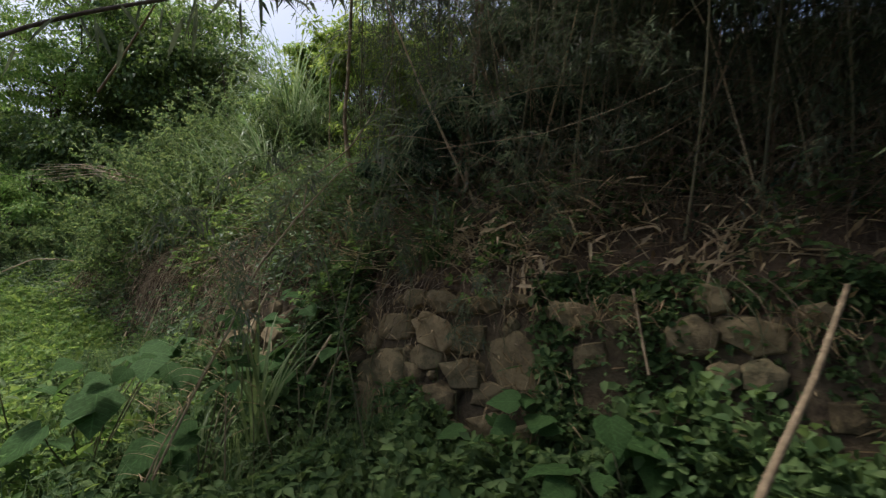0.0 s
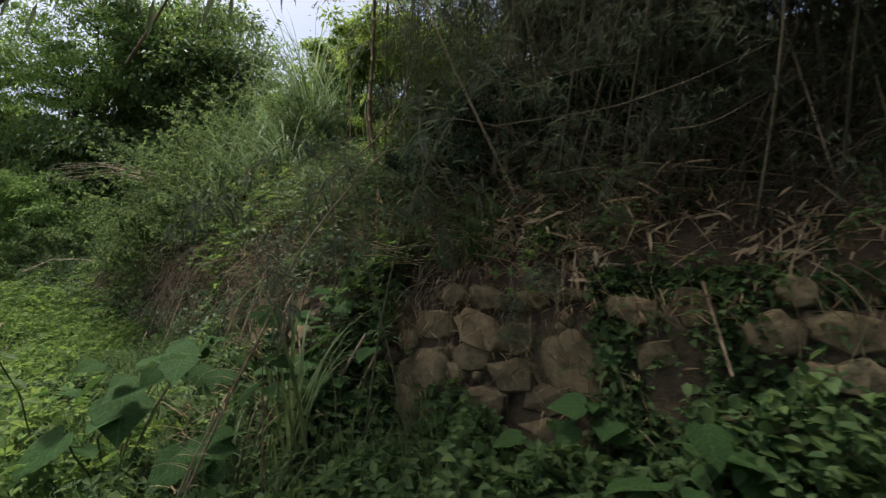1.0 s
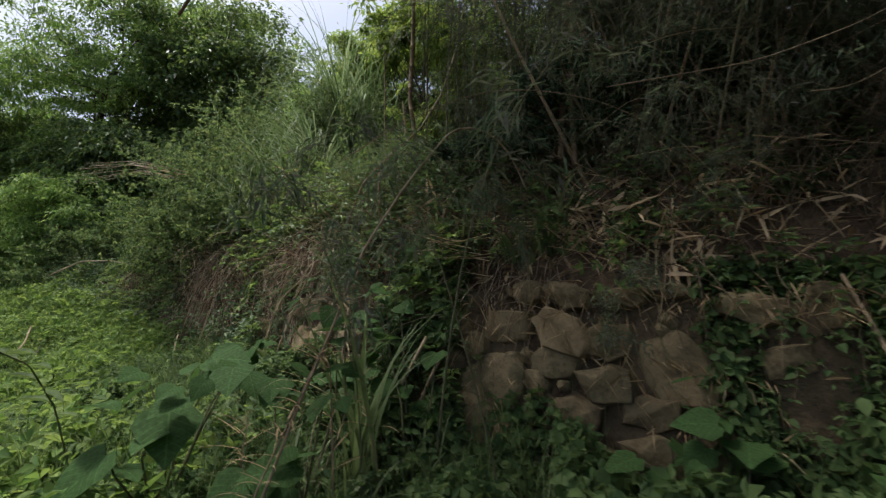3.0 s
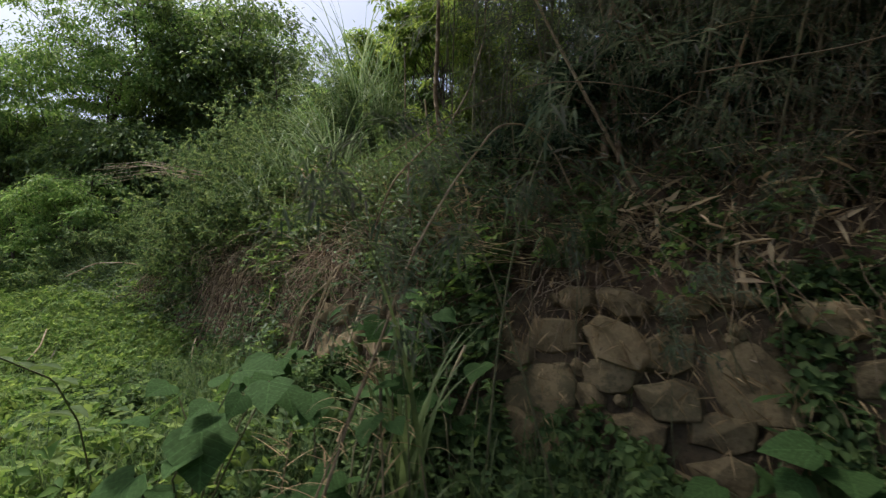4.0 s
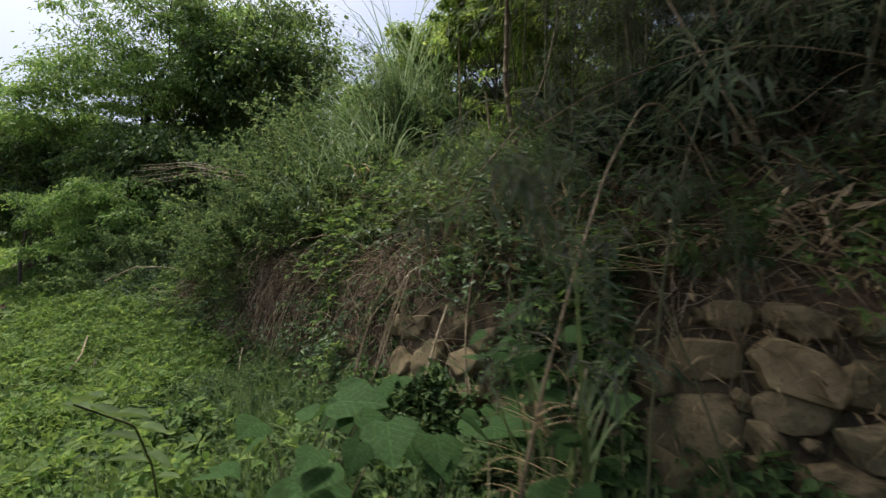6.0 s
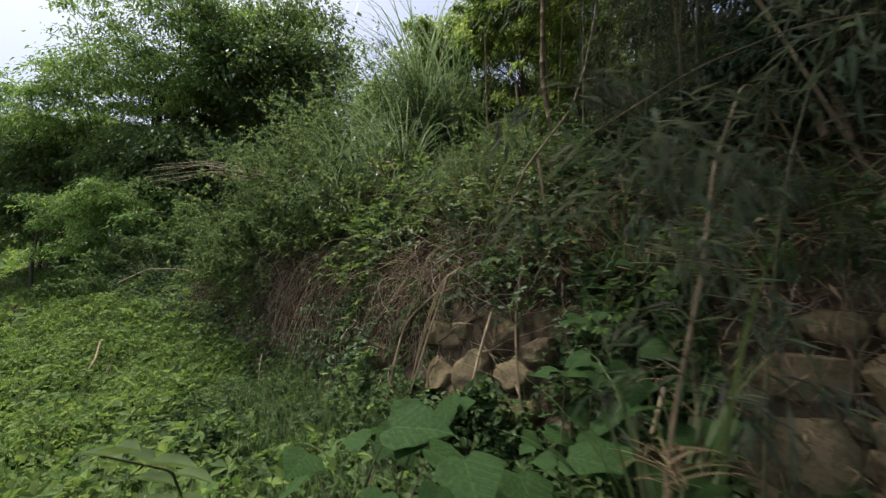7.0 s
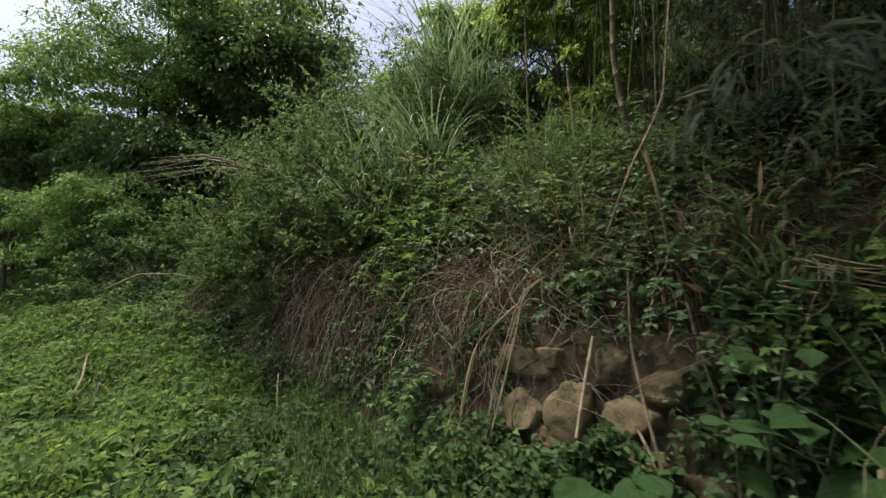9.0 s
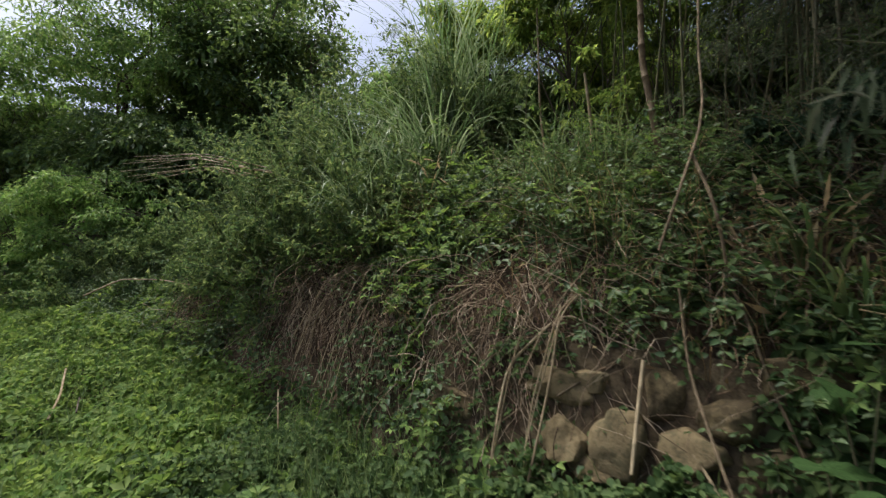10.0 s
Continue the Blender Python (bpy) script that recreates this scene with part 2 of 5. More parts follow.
TRI = (np.concatenate([np.array([(0.1, 0, 0), (0.55, 0.3, 0.12), (1, 0, -0.06), (0.55, -0.3, 0.12)]),
                       np.array([(0.1, 0, 0), (0.5, 0.42, 0.1), (0.5, 0.85, -0.05), (0.18, 0.5, 0.1)]),
                       np.array([(0.1, 0, 0), (0.18, -0.5, 0.1), (0.5, -0.85, -0.05), (0.5, -0.42, 0.1)])]),
       np.array([(0, 1, 2), (0, 2, 3), (4, 5, 6), (4, 6, 7), (8, 9, 10), (8, 10, 11)]))


def leaves(name, mat, P, D, N, L, W, shape=SLIM, droop=0.0):
    """Many leaves in one mesh: base points, directions, upper sides, lengths, widths."""
    T, F = shape
    D = unit(D)
    S = unit(np.cross(D, N))
    N = np.cross(S, D)
    n, k = len(P), len(T)
    L, W, droop = (np.broadcast_to(a, (n,)) for a in (L, W, droop))
    V = P[:, None] + D[:, None] * (T[None, :, 0] * L[:, None])[..., None] + S[:, None] * (T[None, :, 1] * W[:, None])[..., None] + N[:, None] * (T[None, :, 2] * W[:, None])[..., None]
    V[..., 2] -= droop[:, None] * L[:, None] * T[None, :, 0] ** 2
    Fa = (F[None] + (np.arange(n) * k)[:, None, None]).reshape(-1, F.shape[1])
    return raw_mesh(name, V.reshape(-1, 3), Fa, mat)


def blades(name, mat, P, D, L, W, arch, steps=4, up=1.0):
    """Grass blades that rise and bend over towards D (horizontal)."""
    n = len(P)
    D = unit(np.concatenate([D[:, :2], np.zeros((n, 1))], 1))
    S = np.stack([-D[:, 1], D[:, 0], np.zeros(n)], 1)
    L, W, arch = (np.broadcast_to(a, (n,)) for a in (L, W, arch))
    rows, pos, ang = [], P.copy(), np.full(n, radians(82.0) * up)
    for i in range(steps + 1):
        w = W * (1 - (i / steps) ** 1.6) * 0.5 + 0.0004
        rows += [pos + S * w[:, None], pos - S * w[:, None]]
        pos = pos + (D * np.cos(ang)[:, None] + np.array([0, 0, 1.0]) * np.sin(ang)[:, None]) * (L / steps)[:, None]
        ang = ang - arch / steps * (0.4 + 1.2 * (i + 0.5) / steps)
    V = np.stack(rows, 1)
    F = np.array([(2 * i, 2 * i + 1, 2 * i + 3, 2 * i + 2) for i in range(steps)])
    Fa = (F[None] + (np.arange(n) * 2 * (steps + 1))[:, None, None]).reshape(-1, 4)
    return raw_mesh(name, V.reshape(-1, 3), Fa, mat)


def tubes(name, mat, lines, sides=5):
    """Round stems in one mesh: each line a list of (x, y, z, radius)."""
    V, F, base = [], [], 0
    for line in lines:
        a = np.array(line, float)
        p, r = a[:, :3], a[:, 3]
        t = unit(np.gradient(p, axis=0))
        ref = np.array([0.31, 0.17, 0.93]) if abs(t[0][2]) < 0.9 else np.array([1.0, 0.2, 0.1])
        s = unit(np.cross(t, ref))
        b = np.cross(t, s)
        q = np.arange(sides) * 2 * math.pi / sides
        ring = p[:, None] + (s[:, None] * np.cos(q)[None, :, None] + b[:, None] * np.sin(q)[None, :, None]) * r[:, None, None]
        V.append(ring.reshape(-1, 3))
        for i in range(len(p) - 1):
            for j in range(sides):
                k = (j + 1) % sides
                F.append((base + i * sides + j, base + i * sides + k, base + (i + 1) * sides + k, base + (i + 1) * sides + j))
        base += len(p) * sides
    return raw_mesh(name, np.concatenate(V), np.array(F), mat, True)


def rand_dirs(n, flat=1.0):
    d = rng.normal(size=(n, 3))
    d[:, 2] *= flat
    return unit(d)


def wander(start, way, length, steps, wobble, sag=0.0):
    """A wavering line of points."""
    p, d, out = Vector(start), Vector(way).normalized(), [tuple(start)]
    for _ in range(steps):
        d = (d + Vector(rng.normal(size=3)) * wobble + Vector((0, 0, -sag))).normalized()
        p = p + d * (length / steps)
        out.append(tuple(p))
    return out


def tapered(line, r0, r1):
    n = len(line) - 1
    return [(*p, r0 + (r1 - r0) * i / n) for i, p in enumerate(line)]


# ---- ground ----
def graded(lo, hi, fine_lo, fine_hi, step):
    """Coordinates, fine in the middle, coarser outwards."""
    a = list(np.arange(fine_lo, fine_hi, step))
    s, c = step, a[-1]
    while c < hi:
        s *= 1.25
        c += s
        a.append(c)
    s, c = step, a[0]
    while c > lo:
        s *= 1.25
        c -= s
        a.insert(0, c)
    return np.array(a)


gx, gv = graded(-900, 900, -11, 4.5, 0.07), graded(-900, 900, -2.6, 4.0, 0.045)
GX, GV = np.meshgrid(gx, gv, indexing="ij")
GY = foot(np.clip(GX, -60, 20)) + GV
nx, ny = GX.shape
idx = np.arange(nx * ny).reshape(nx, ny)
quads = np.stack([idx[:-1, :-1], idx[1:, :-1], idx[1:, 1:], idx[:-1, 1:]], -1).reshape(-1, 4)
ground = tagged(obj("ground", raw_mesh("ground", np.stack([GX, GY, ground_z(GX, GY)], -1).reshape(-1, 3), quads, M_SOIL, True)),
                "brown earth bank rising from a level grassy path", "ground", kind="structure")


# ---- things ----
def spot(n, x0, x1, v0, v1):
    """Random places on the ground: x range and depth range from the bank's foot."""
    x = rng.uniform(x0, x1, n)
    y = foot(x) + rng.uniform(v0, v1, n) / 0.87
    return x, y


def cover(name, mat, label, category, x, y, height, L, W, shape=OVAL, lift=0.5, droop=0.15, clump=1.5, shift=0.0, tumble=0.55):
    """A low layer of leaves over the ground at the given places."""
    n = len(x)
    nn = ground_n(x, y)
    h = height * (0.15 + 1.1 * vnoise(x, y, clump, shift) ** 1.5) * rng.random(n) ** 0.6
    h = h * (1 - 0.5 * np.clip((x + 2.7) / 0.6, 0, 1) * np.clip((y - foot(x)) * 2, 0, 1))
    up = unit(nn + np.array([0, 0, 0.6]))
    P = np.stack([x, y, ground_z(x, y)], -1) + up * h[:, None]
    D = unit(rand_dirs(n) + nn * 0.2 + np.array([0, -0.25, 0.05]))
    N = unit(nn * lift + np.array([0, -0.15, 0.8]) + rand_dirs(n) * tumble)
    size = rng.uniform(0.6, 1.25, n)
    me = leaves(name, mat, P, D, N, L * size, W * size, shape, droop)
    return tagged(obj(name, me), label, category, kind="stuff")


def shoots(name, mat, label, category, x, y, low, high, count, L, W, shape=OVAL, hang=0.25, wood=None):
    """Leafy runners that spring from the ground and bend over, each with its own stem: stems and leaves in one thing."""
    n = len(x)
    nn = ground_n(x, y)
    p = np.stack([x, y, ground_z(x, y)], -1)
    d = unit(nn * 0.8 + np.array([-0.15, -0.3, 0.5]) + rand_dirs(n) * 0.75)
    ln = rng.uniform(low, high, n) * (0.5 + vnoise(x, y, 2.7, 33))
    side = unit(np.cross(d, np.array([0.1, 0.2, 1.0])))
    P, D, lines = [], [], [np.concatenate([p, np.full((n, 1), 0.003)], 1)]
    for i in range(count):
        d = unit(d + np.array([0, -0.04, -hang]) * (i / count) + rng.normal(size=(n, 3)) * 0.1)
        p = p + d * (ln / count)[:, None]
        lines.append(np.concatenate([p, np.full((n, 1), 0.003 - 0.0022 * (i + 1) / count)], 1))
        if i:
            for q in (-1, 1):
                P.append(p.copy())
                D.append(unit(d * 0.5 + side * q * rng.uniform(0.4, 1.0, (n, 1)) + rng.normal(size=(n, 3)) * 0.3))
    P, D = np.concatenate(P), np.concatenate(D)
    k = len(P)
    size = rng.uniform(0.45, 1.25, k) * np.repeat(np.linspace(1.15, 0.55, count - 1), 2 * n)
    root = new(name)
    obj("branching", tubes("branching", wood or M_VINE, list(np.stack(lines, 1)), 3), root)
    obj("leafage", leaves(name, mat, P, D, np.array([0, -0.25, 1.0]) + rand_dirs(k) * 0.5, L * size, W * size, shape, 0.2), root)
    return tagged(root, label, category, kind="stuff")


def gz(x, y):
    return (x, y, float(ground_z(x, y)))


def face(x, z, out=0.0):
    """A place on the stones' face at x and height z, out metres before it."""
    return (x + 0.45 * -out, float(foot(x)) + (-0.02 + (z - 0.4) * 0.4) / 0.87 - out * 0.9, z)


def bare(x, y):
    """1 where the bank shows roots, stones or litter instead of leaves."""
    z = ground_z(x, y)
    d = np.zeros_like(x)
    for cx, cz, wx, wz in ((-4.15, 0.75, 0.8, 0.62), (-2.4, 0.95, 0.55, 0.6), (-6.5, 0.75, 0.4, 0.42), (-1.75, 0.68, 0.55, 0.4), (-0.15, 0.75, 0.5, 0.6), (-1.0, 1.35, 0.3, 0.25), (-5.35, 0.4, 0.4, 0.32)):
        d = np.maximum(d, np.exp(-(((x - cx) / wx) ** 2 + ((z - cz) / wz) ** 2) * 1.1))
    return d


# ---- ground cover ----
x, y = spot(92000, -10.5, -0.4, -4.2, 0.08)
keep = (x < -1.3 + 1.6 * (vnoise(x, y, 1.3, 47) - 0.5)) & ((y - foot(x)) * 0.87 > -3.3 + 1.8 * (vnoise(x, y, 1.0, 48) - 0.5))
x, y = x[keep], y[keep]
# weeds take over towards the bank; their darker green also stands for shade
near = (x > -5.2 + 1.2 * vnoise(x, y, 1.2, 44)) & (rng.random(len(x)) < np.clip((y - foot(x)) * 0.87 + 2.2, 0, 1) * 0.95)
cover("bank_foot_weeds", M_WEED, "leafy weeds along the foot of the bank, darker green for its shade", "weeds", x[near], y[near], 0.26, 0.06, 0.036, clump=3.0)
k = near & (rng.random(len(x)) < 0.1)
cover("broad_foot_weeds", M_FIELD, "broad-leaved green weeds along the foot of the bank", "weeds", x[k], y[k], 0.34, 0.1, 0.085, TRI, clump=2.2)
x, y = x[~near], y[~near]
big = rng.random(len(x)) < 0.24
cover("ground_vines", M_FIELD, "bright green leafy ground vines covering the level ground", "ground cover", x[~big], y[~big], 0.3, 0.062, 0.04, clump=2.2, tumble=0.8)
cover("broad_ground_vines", M_FIELD, "bright green three-leaved vines covering the level ground", "ground cover", x[big], y[big], 0.38, 0.1, 0.066, TRI, lift=0.35, droop=0.25, clump=3.0, tumble=0.7)
x, y = spot(16000, -30, -10, -9, 2.5)
cover("meadow", M_FIELD, "bright green meadow plants far along the bank", "meadow", x, y, 0.3, 0.17, 0.12, clump=0.8)
x, y = spot(16000, -80, -24, -45, 3)
cover("far_meadow", M_FIELD, "bright green meadow in the distance", "meadow", x, y, 0.4, 0.6, 0.45, clump=0.3)
x, y = spot(34000, -17, -5.2, -0.5, 2.0)
keep = rng.random(len(x)) > bare(x, y)
cover("bank_vines", M_FIELD, "green leafy vines climbing the lower bank", "ground cover", x[keep], y[keep], 0.3, 0.07, 0.05, clump=1.7, shift=24)
x, y = spot(70000, -13, 7, -9, -0.6)
keep = rng.random(len(x)) < np.clip(vnoise(x, y, 0.7, 49) * 1.6 - 0.2, 0.05, 1)
x, y = x[keep], y[keep]
cover("low_weeds", M_WEED, "low green weeds beside the path", "weeds", x, y, 0.15, 0.09, 0.065, clump=1.5)
x, y = spot(32000, -1.7, 5.0, -2.6, 0.12)
keep = ((y - foot(x)) * 0.87 > -2.0 + 1.3 * (vnoise(x, y, 1.2, 46) - 0.5)) & (x < 3.6 + 2 * (vnoise(x, y, 0.9, 45) - 0.5))
x, y = x[keep], y[keep]
cover("weeds", M_WEED, "low dark green leafy weeds before the stones", "weeds", x, y, 0.36, 0.085, 0.07, TRI, clump=2.4, shift=3)
x, y = spot(105000, -11, -0.5, 0.05, 2.3)
keep = (rng.random(len(x)) > bare(x, y) * 1.15) & (vnoise(x, y, 1.7, 11) + 0.5 * vnoise(x, y, 5, 2) > 0.5 + 0.26 * np.clip((x + 2.4) / 1.6, 0, 1))
cover("creepers", M_CREEP, "small-leaved green creepers hanging over the bank", "creeper", x[keep], y[keep], 0.34, 0.046, 0.032, clump=4.2, shift=4)
x, y = spot(8000, 1.0, 4.2, -0.9, 0.04)
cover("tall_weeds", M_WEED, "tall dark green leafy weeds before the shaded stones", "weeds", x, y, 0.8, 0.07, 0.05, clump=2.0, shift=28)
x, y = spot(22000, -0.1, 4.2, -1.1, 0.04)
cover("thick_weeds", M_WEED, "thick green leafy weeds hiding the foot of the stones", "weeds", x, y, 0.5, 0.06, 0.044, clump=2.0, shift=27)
x, y = spot(10000, -2.9, -1.2, -0.6, 0.02)
x2, y2 = spot(5000, -2.4, -1.0, -0.4, 0.0)
x, y = np.concatenate([x, x2]), np.concatenate([y, y2])
keep = rng.random(len(x)) < np.clip((x + 3.0 - 0.8 * vnoise(x, y, 2.5, 26)) / 0.8, 0, 1)
x, y = x[keep], y[keep]
cover("foot_weeds", M_WEED, "leafy weeds growing up before the stones", "weeds", x, y, 0.66, 0.05, 0.034, clump=2.6, shift=25)
x, y = spot(7500, -1.5, -0.6, -0.7, 0.75)
keep = (rng.random(len(x)) > bare(x, y)) & (vnoise(x, y, 3.1, 19) > 0.6)
cover("broad_creepers", M_WEED, "broad-leaved dark green creepers growing over the stones", "creeper", x[keep], y[keep], 0.4, 0.085, 0.075, TRI, clump=2.2, shift=14)
x, y = spot(16000, 0.62, 3.2, -0.05, 0.42)
keep = rng.random(len(x)) < np.interp(x, [0.6, 0.75, 1.3, 1.5, 1.9, 2.2], [0.4, 1, 1, 0.25, 0.25, 0.8])
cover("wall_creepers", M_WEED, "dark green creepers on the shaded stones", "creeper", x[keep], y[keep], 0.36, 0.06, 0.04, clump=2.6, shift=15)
x, y = spot(260, 0.7, 3.0, 0.0, 0.5)
keep = (x < 1.35) | (rng.random(len(x)) < 0.3)
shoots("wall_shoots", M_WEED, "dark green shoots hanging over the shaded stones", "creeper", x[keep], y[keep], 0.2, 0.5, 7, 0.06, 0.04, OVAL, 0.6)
x, y = spot(300, -2.7, -0.6, -0.05, 0.4)
keep = (np.abs(x + 1.68) > 0.36) | (rng.random(len(x)) < 0.12)
shoots("hanging_shoots", M_WEED, "green leafy shoots hanging over the stones", "creeper", x[keep], y[keep], 0.15, 0.42, 7, 0.055, 0.038, OVAL, 0.6)
x, y = spot(14000, -9, 0.8, 0.3, 2.6)
keep = (rng.random(len(x)) > bare(x, y)) & (vnoise(x, y, 2.4, 31) > 0.5) & ((x < -1.3) | (y - foot(x) < 0.65))
cover("young_creepers", M_FIELD, "light green young leaves among the creepers", "creeper", x[keep], y[keep], 0.45, 0.07, 0.062, TRI, clump=1.9, shift=6)
x, y = spot(34000, -1.6, 5.5, 0.35, 5.0)
keep = (vnoise(x, y, 1.9, 17) > 0.5 - 0.2 * np.clip((y - foot(x) - 1.0), 0, 1)) & (rng.random(len(x)) > 0.85 * np.clip(1.6 - (y - foot(x)), 0, 1))
cover("undergrowth", M_DARK, "sparse undergrowth below the bamboo, its green darkened for shade", "undergrowth", x[keep], y[keep], 0.5, 0.044, 0.028, clump=1.4, shift=8)

x, y = spot(16000, 0.2, 8, 2.6, 9)
cover("hill_undergrowth", M_BAMBOO, "dark green undergrowth on the slope behind the bamboo", "undergrowth", x, y, 0.5, 0.15, 0.07, clump=0.9, shift=34)

x, y = spot(5200, -9.5, -0.4, 0.12, 2.1)
keep = (rng.random(len(x)) > 1.7 * bare(x, y)) & (vnoise(x, y, 2.3, 36) > 0.36)
shoots("creeper_shoots", M_CREEP, "leafy green creeper shoots springing from the bank", "creeper", x[keep], y[keep], 0.2, 0.6, 8, 0.055, 0.036)
x, y = spot(1500, -7.5, -0.2, 0.1, 1.7)
keep = (rng.random(len(x)) > 1.7 * bare(x, y)) & (vnoise(x, y, 2.9, 38) > 0.45) & ((x < -1.3) | (y - foot(x) < 0.7))
shoots("vine_shoots", M_FIELD, "light green three-leaved vine shoots hanging over the bank", "creeper", x[keep], y[keep], 0.25, 0.75, 6, 0.085, 0.075, TRI, 0.5)
x, y = spot(1000, -1.6, 3.4, 0.5, 1.9)
keep = vnoise(x, y, 2.6, 39) > 0.45
shoots("shade_shoots", M_WEED, "dark green leafy shoots among the litter", "undergrowth", x[keep], y[keep], 0.15, 0.5, 6, 0.07, 0.045, OVAL, 0.3)
x, y = spot(1300, -4.6, 3.0, -1.2, -0.1)
keep = (np.abs(x + 0.1) > 0.7) | (y - foot(x) < -0.5)
x, y = x[keep], y[keep]
shoots("weed_shoots", M_WEED, "leafy green weed shoots at the foot of the bank", "weeds", x, y, 0.12, 0.42, 6, 0.075, 0.05, OVAL, 0.15)

# grasses
x, y = spot(15000, -11, 0.3, 0.3, 3.0)
keep = (vnoise(x, y, 1.1, 21) + 0.4 * vnoise(x, y, 3.5, 22) > 0.72) & ~((x > -3.4) & (x < 0.3) & (y > 5.5)) & (rng.random(len(x)) > bare(x, y))
k2 = (x < -3.0) | (rng.random(len(x)) < 0.7)
x, y = x[keep & k2], y[keep & k2]
n = len(x)
me = blades("bank_grass", M_GRASS, np.stack([x, y, ground_z(x, y)], -1), rand_dirs(n) + np.array([-0.4, -0.7, 0]), rng.uniform(0.3, 1.0, n), rng.uniform(0.004, 0.011, n), rng.uniform(1.4, 3.6, n), 7)
tagged(obj("bank_grass", me), "long green grass bending down the bank", "grass", kind="stuff")
x, y = spot(15000, -9, 1.2, -2.2, 0.15)
keep = (vnoise(x, y, 1.6, 41) > 0.42) & ((x > -4.2) | (rng.random(len(x)) < 0.25))
x, y = x[keep], y[keep]
n = len(x)
k2 = (x < -2.5) & (y - foot(x) > -1.1) & (rng.random(n) < 0.4)
me = blades("foot_grass", M_WEED, np.stack([x, y, ground_z(x, y)], -1)[k2], rand_dirs(n)[k2], rng.uniform(0.15, 0.45, k2.sum()), rng.uniform(0.004, 0.009, k2.sum()), rng.uniform(0.8, 3.2, k2.sum()))
tagged(obj("foot_grass", me), "dark green grass at the foot of the bank", "grass", kind="stuff")
me = blades("path_grass", M_GRASS, np.stack([x, y, ground_z(x, y)], -1), rand_dirs(n), rng.uniform(0.15, 0.5, n), rng.uniform(0.004, 0.009, n), rng.uniform(0.4, 1.8, n))
tagged(obj("path_grass", me), "green grass among the ground vines", "grass", kind="stuff")


def grass_tuft(x, y, count, length, seed, label="tall tuft of arching silver grass on the bank", mat=None, lift=0.0, lean=(0, -0.3)):
    r = np.random.default_rng(seed)
    root = new("grass_tuft")
    root.location = (x, y, float(ground_z(x, y)) + lift)
    a = r.uniform(0, 2 * math.pi, count)
    P = np.stack([np.cos(a), np.sin(a), np.zeros(count)], 1) * (r.random((count, 1)) * 0.16)
    D = np.stack([np.cos(a) + lean[0] + r.normal(size=count) * 0.3, np.sin(a) + lean[1], np.zeros(count)], 1)
    obj("leafage", blades("leafage", mat or M_SILVER, P, D, length * r.uniform(0.5, 1.15, count), r.uniform(0.012, 0.03, count), r.uniform(1.3, 3.8, count), 9), root)
    return tagged(root, label, "grass", "grass tufts")


for i, (tx, ty, tc, tl) in enumerate(((-3.25, 6.8, 110, 1.7), (-4.1, 8.4, 120, 2.4), (-1.95, 6.75, 24, 1.1), (-3.65, 6.35, 90, 1.1), (-4.5, 6.9, 90, 1.2),
                                      (-3.6, 5.95, 80, 0.8), (-4.1, 6.4, 80, 0.9), (-2.3, 6.5, 16, 0.8), (-5.3, 7.3, 80, 1.1), (-3.5, 8.3, 120, 2.4), (-4.3, 7.4, 90, 1.6), (-3.75, 7.8, 100, 2.0), (-4.8, 7.7, 80, 1.2), (-3.3, 6.3, 40, 0.9))):
    grass_tuft(tx, ty, tc, tl, 100 + i)
for i, (tx, ty, tc, tl, up) in enumerate(((-3.15, 7.6, 80, 2.5, 0.5), (-2.85, 7.9, 70, 2.6, 0.6), (-3.4, 7.9, 80, 2.7, 0.6), (-2.55, 8.2, 50, 2.4, 0.5))):
    grass_tuft(tx, ty, tc, tl, 130 + i, lift=up, lean=(0, -0.1))
for i in range(16):
    tx = rng.uniform(-6.2, -3.3)
    ty = float(foot(tx)) + rng.uniform(0.75, 2.0)
    grass_tuft(tx, ty, 34, rng.uniform(0.8, 1.35), 160 + i, "thin tuft of arching grass among shrubs", lift=0.25, lean=(-0.5, -0.6))
for i in range(7):
    tx = rng.uniform(-1.0, 0.1)
    ty = float(foot(tx)) + rng.uniform(0.45, 1.1)
    grass_tuft(tx, ty, 30, rng.uniform(0.35, 0.6), 190 + i, "small tuft of green grass above the stones", M_GRASS, lean=(-0.3, -0.5))
for i, (tx, ty, tc, tl) in enumerate(((-1.0, 2.2, 16, 0.5), (-0.75, 2.5, 18, 0.5), (-1.3, 2.35, 14, 0.5), (-1.7, 2.9, 30, 0.5), (-2.35, 3.3, 40, 0.5))):
    grass_tuft(tx, ty, tc, tl, 140 + i, "green grass tuft before the stones", M_GRASS, lean=(0, 0))


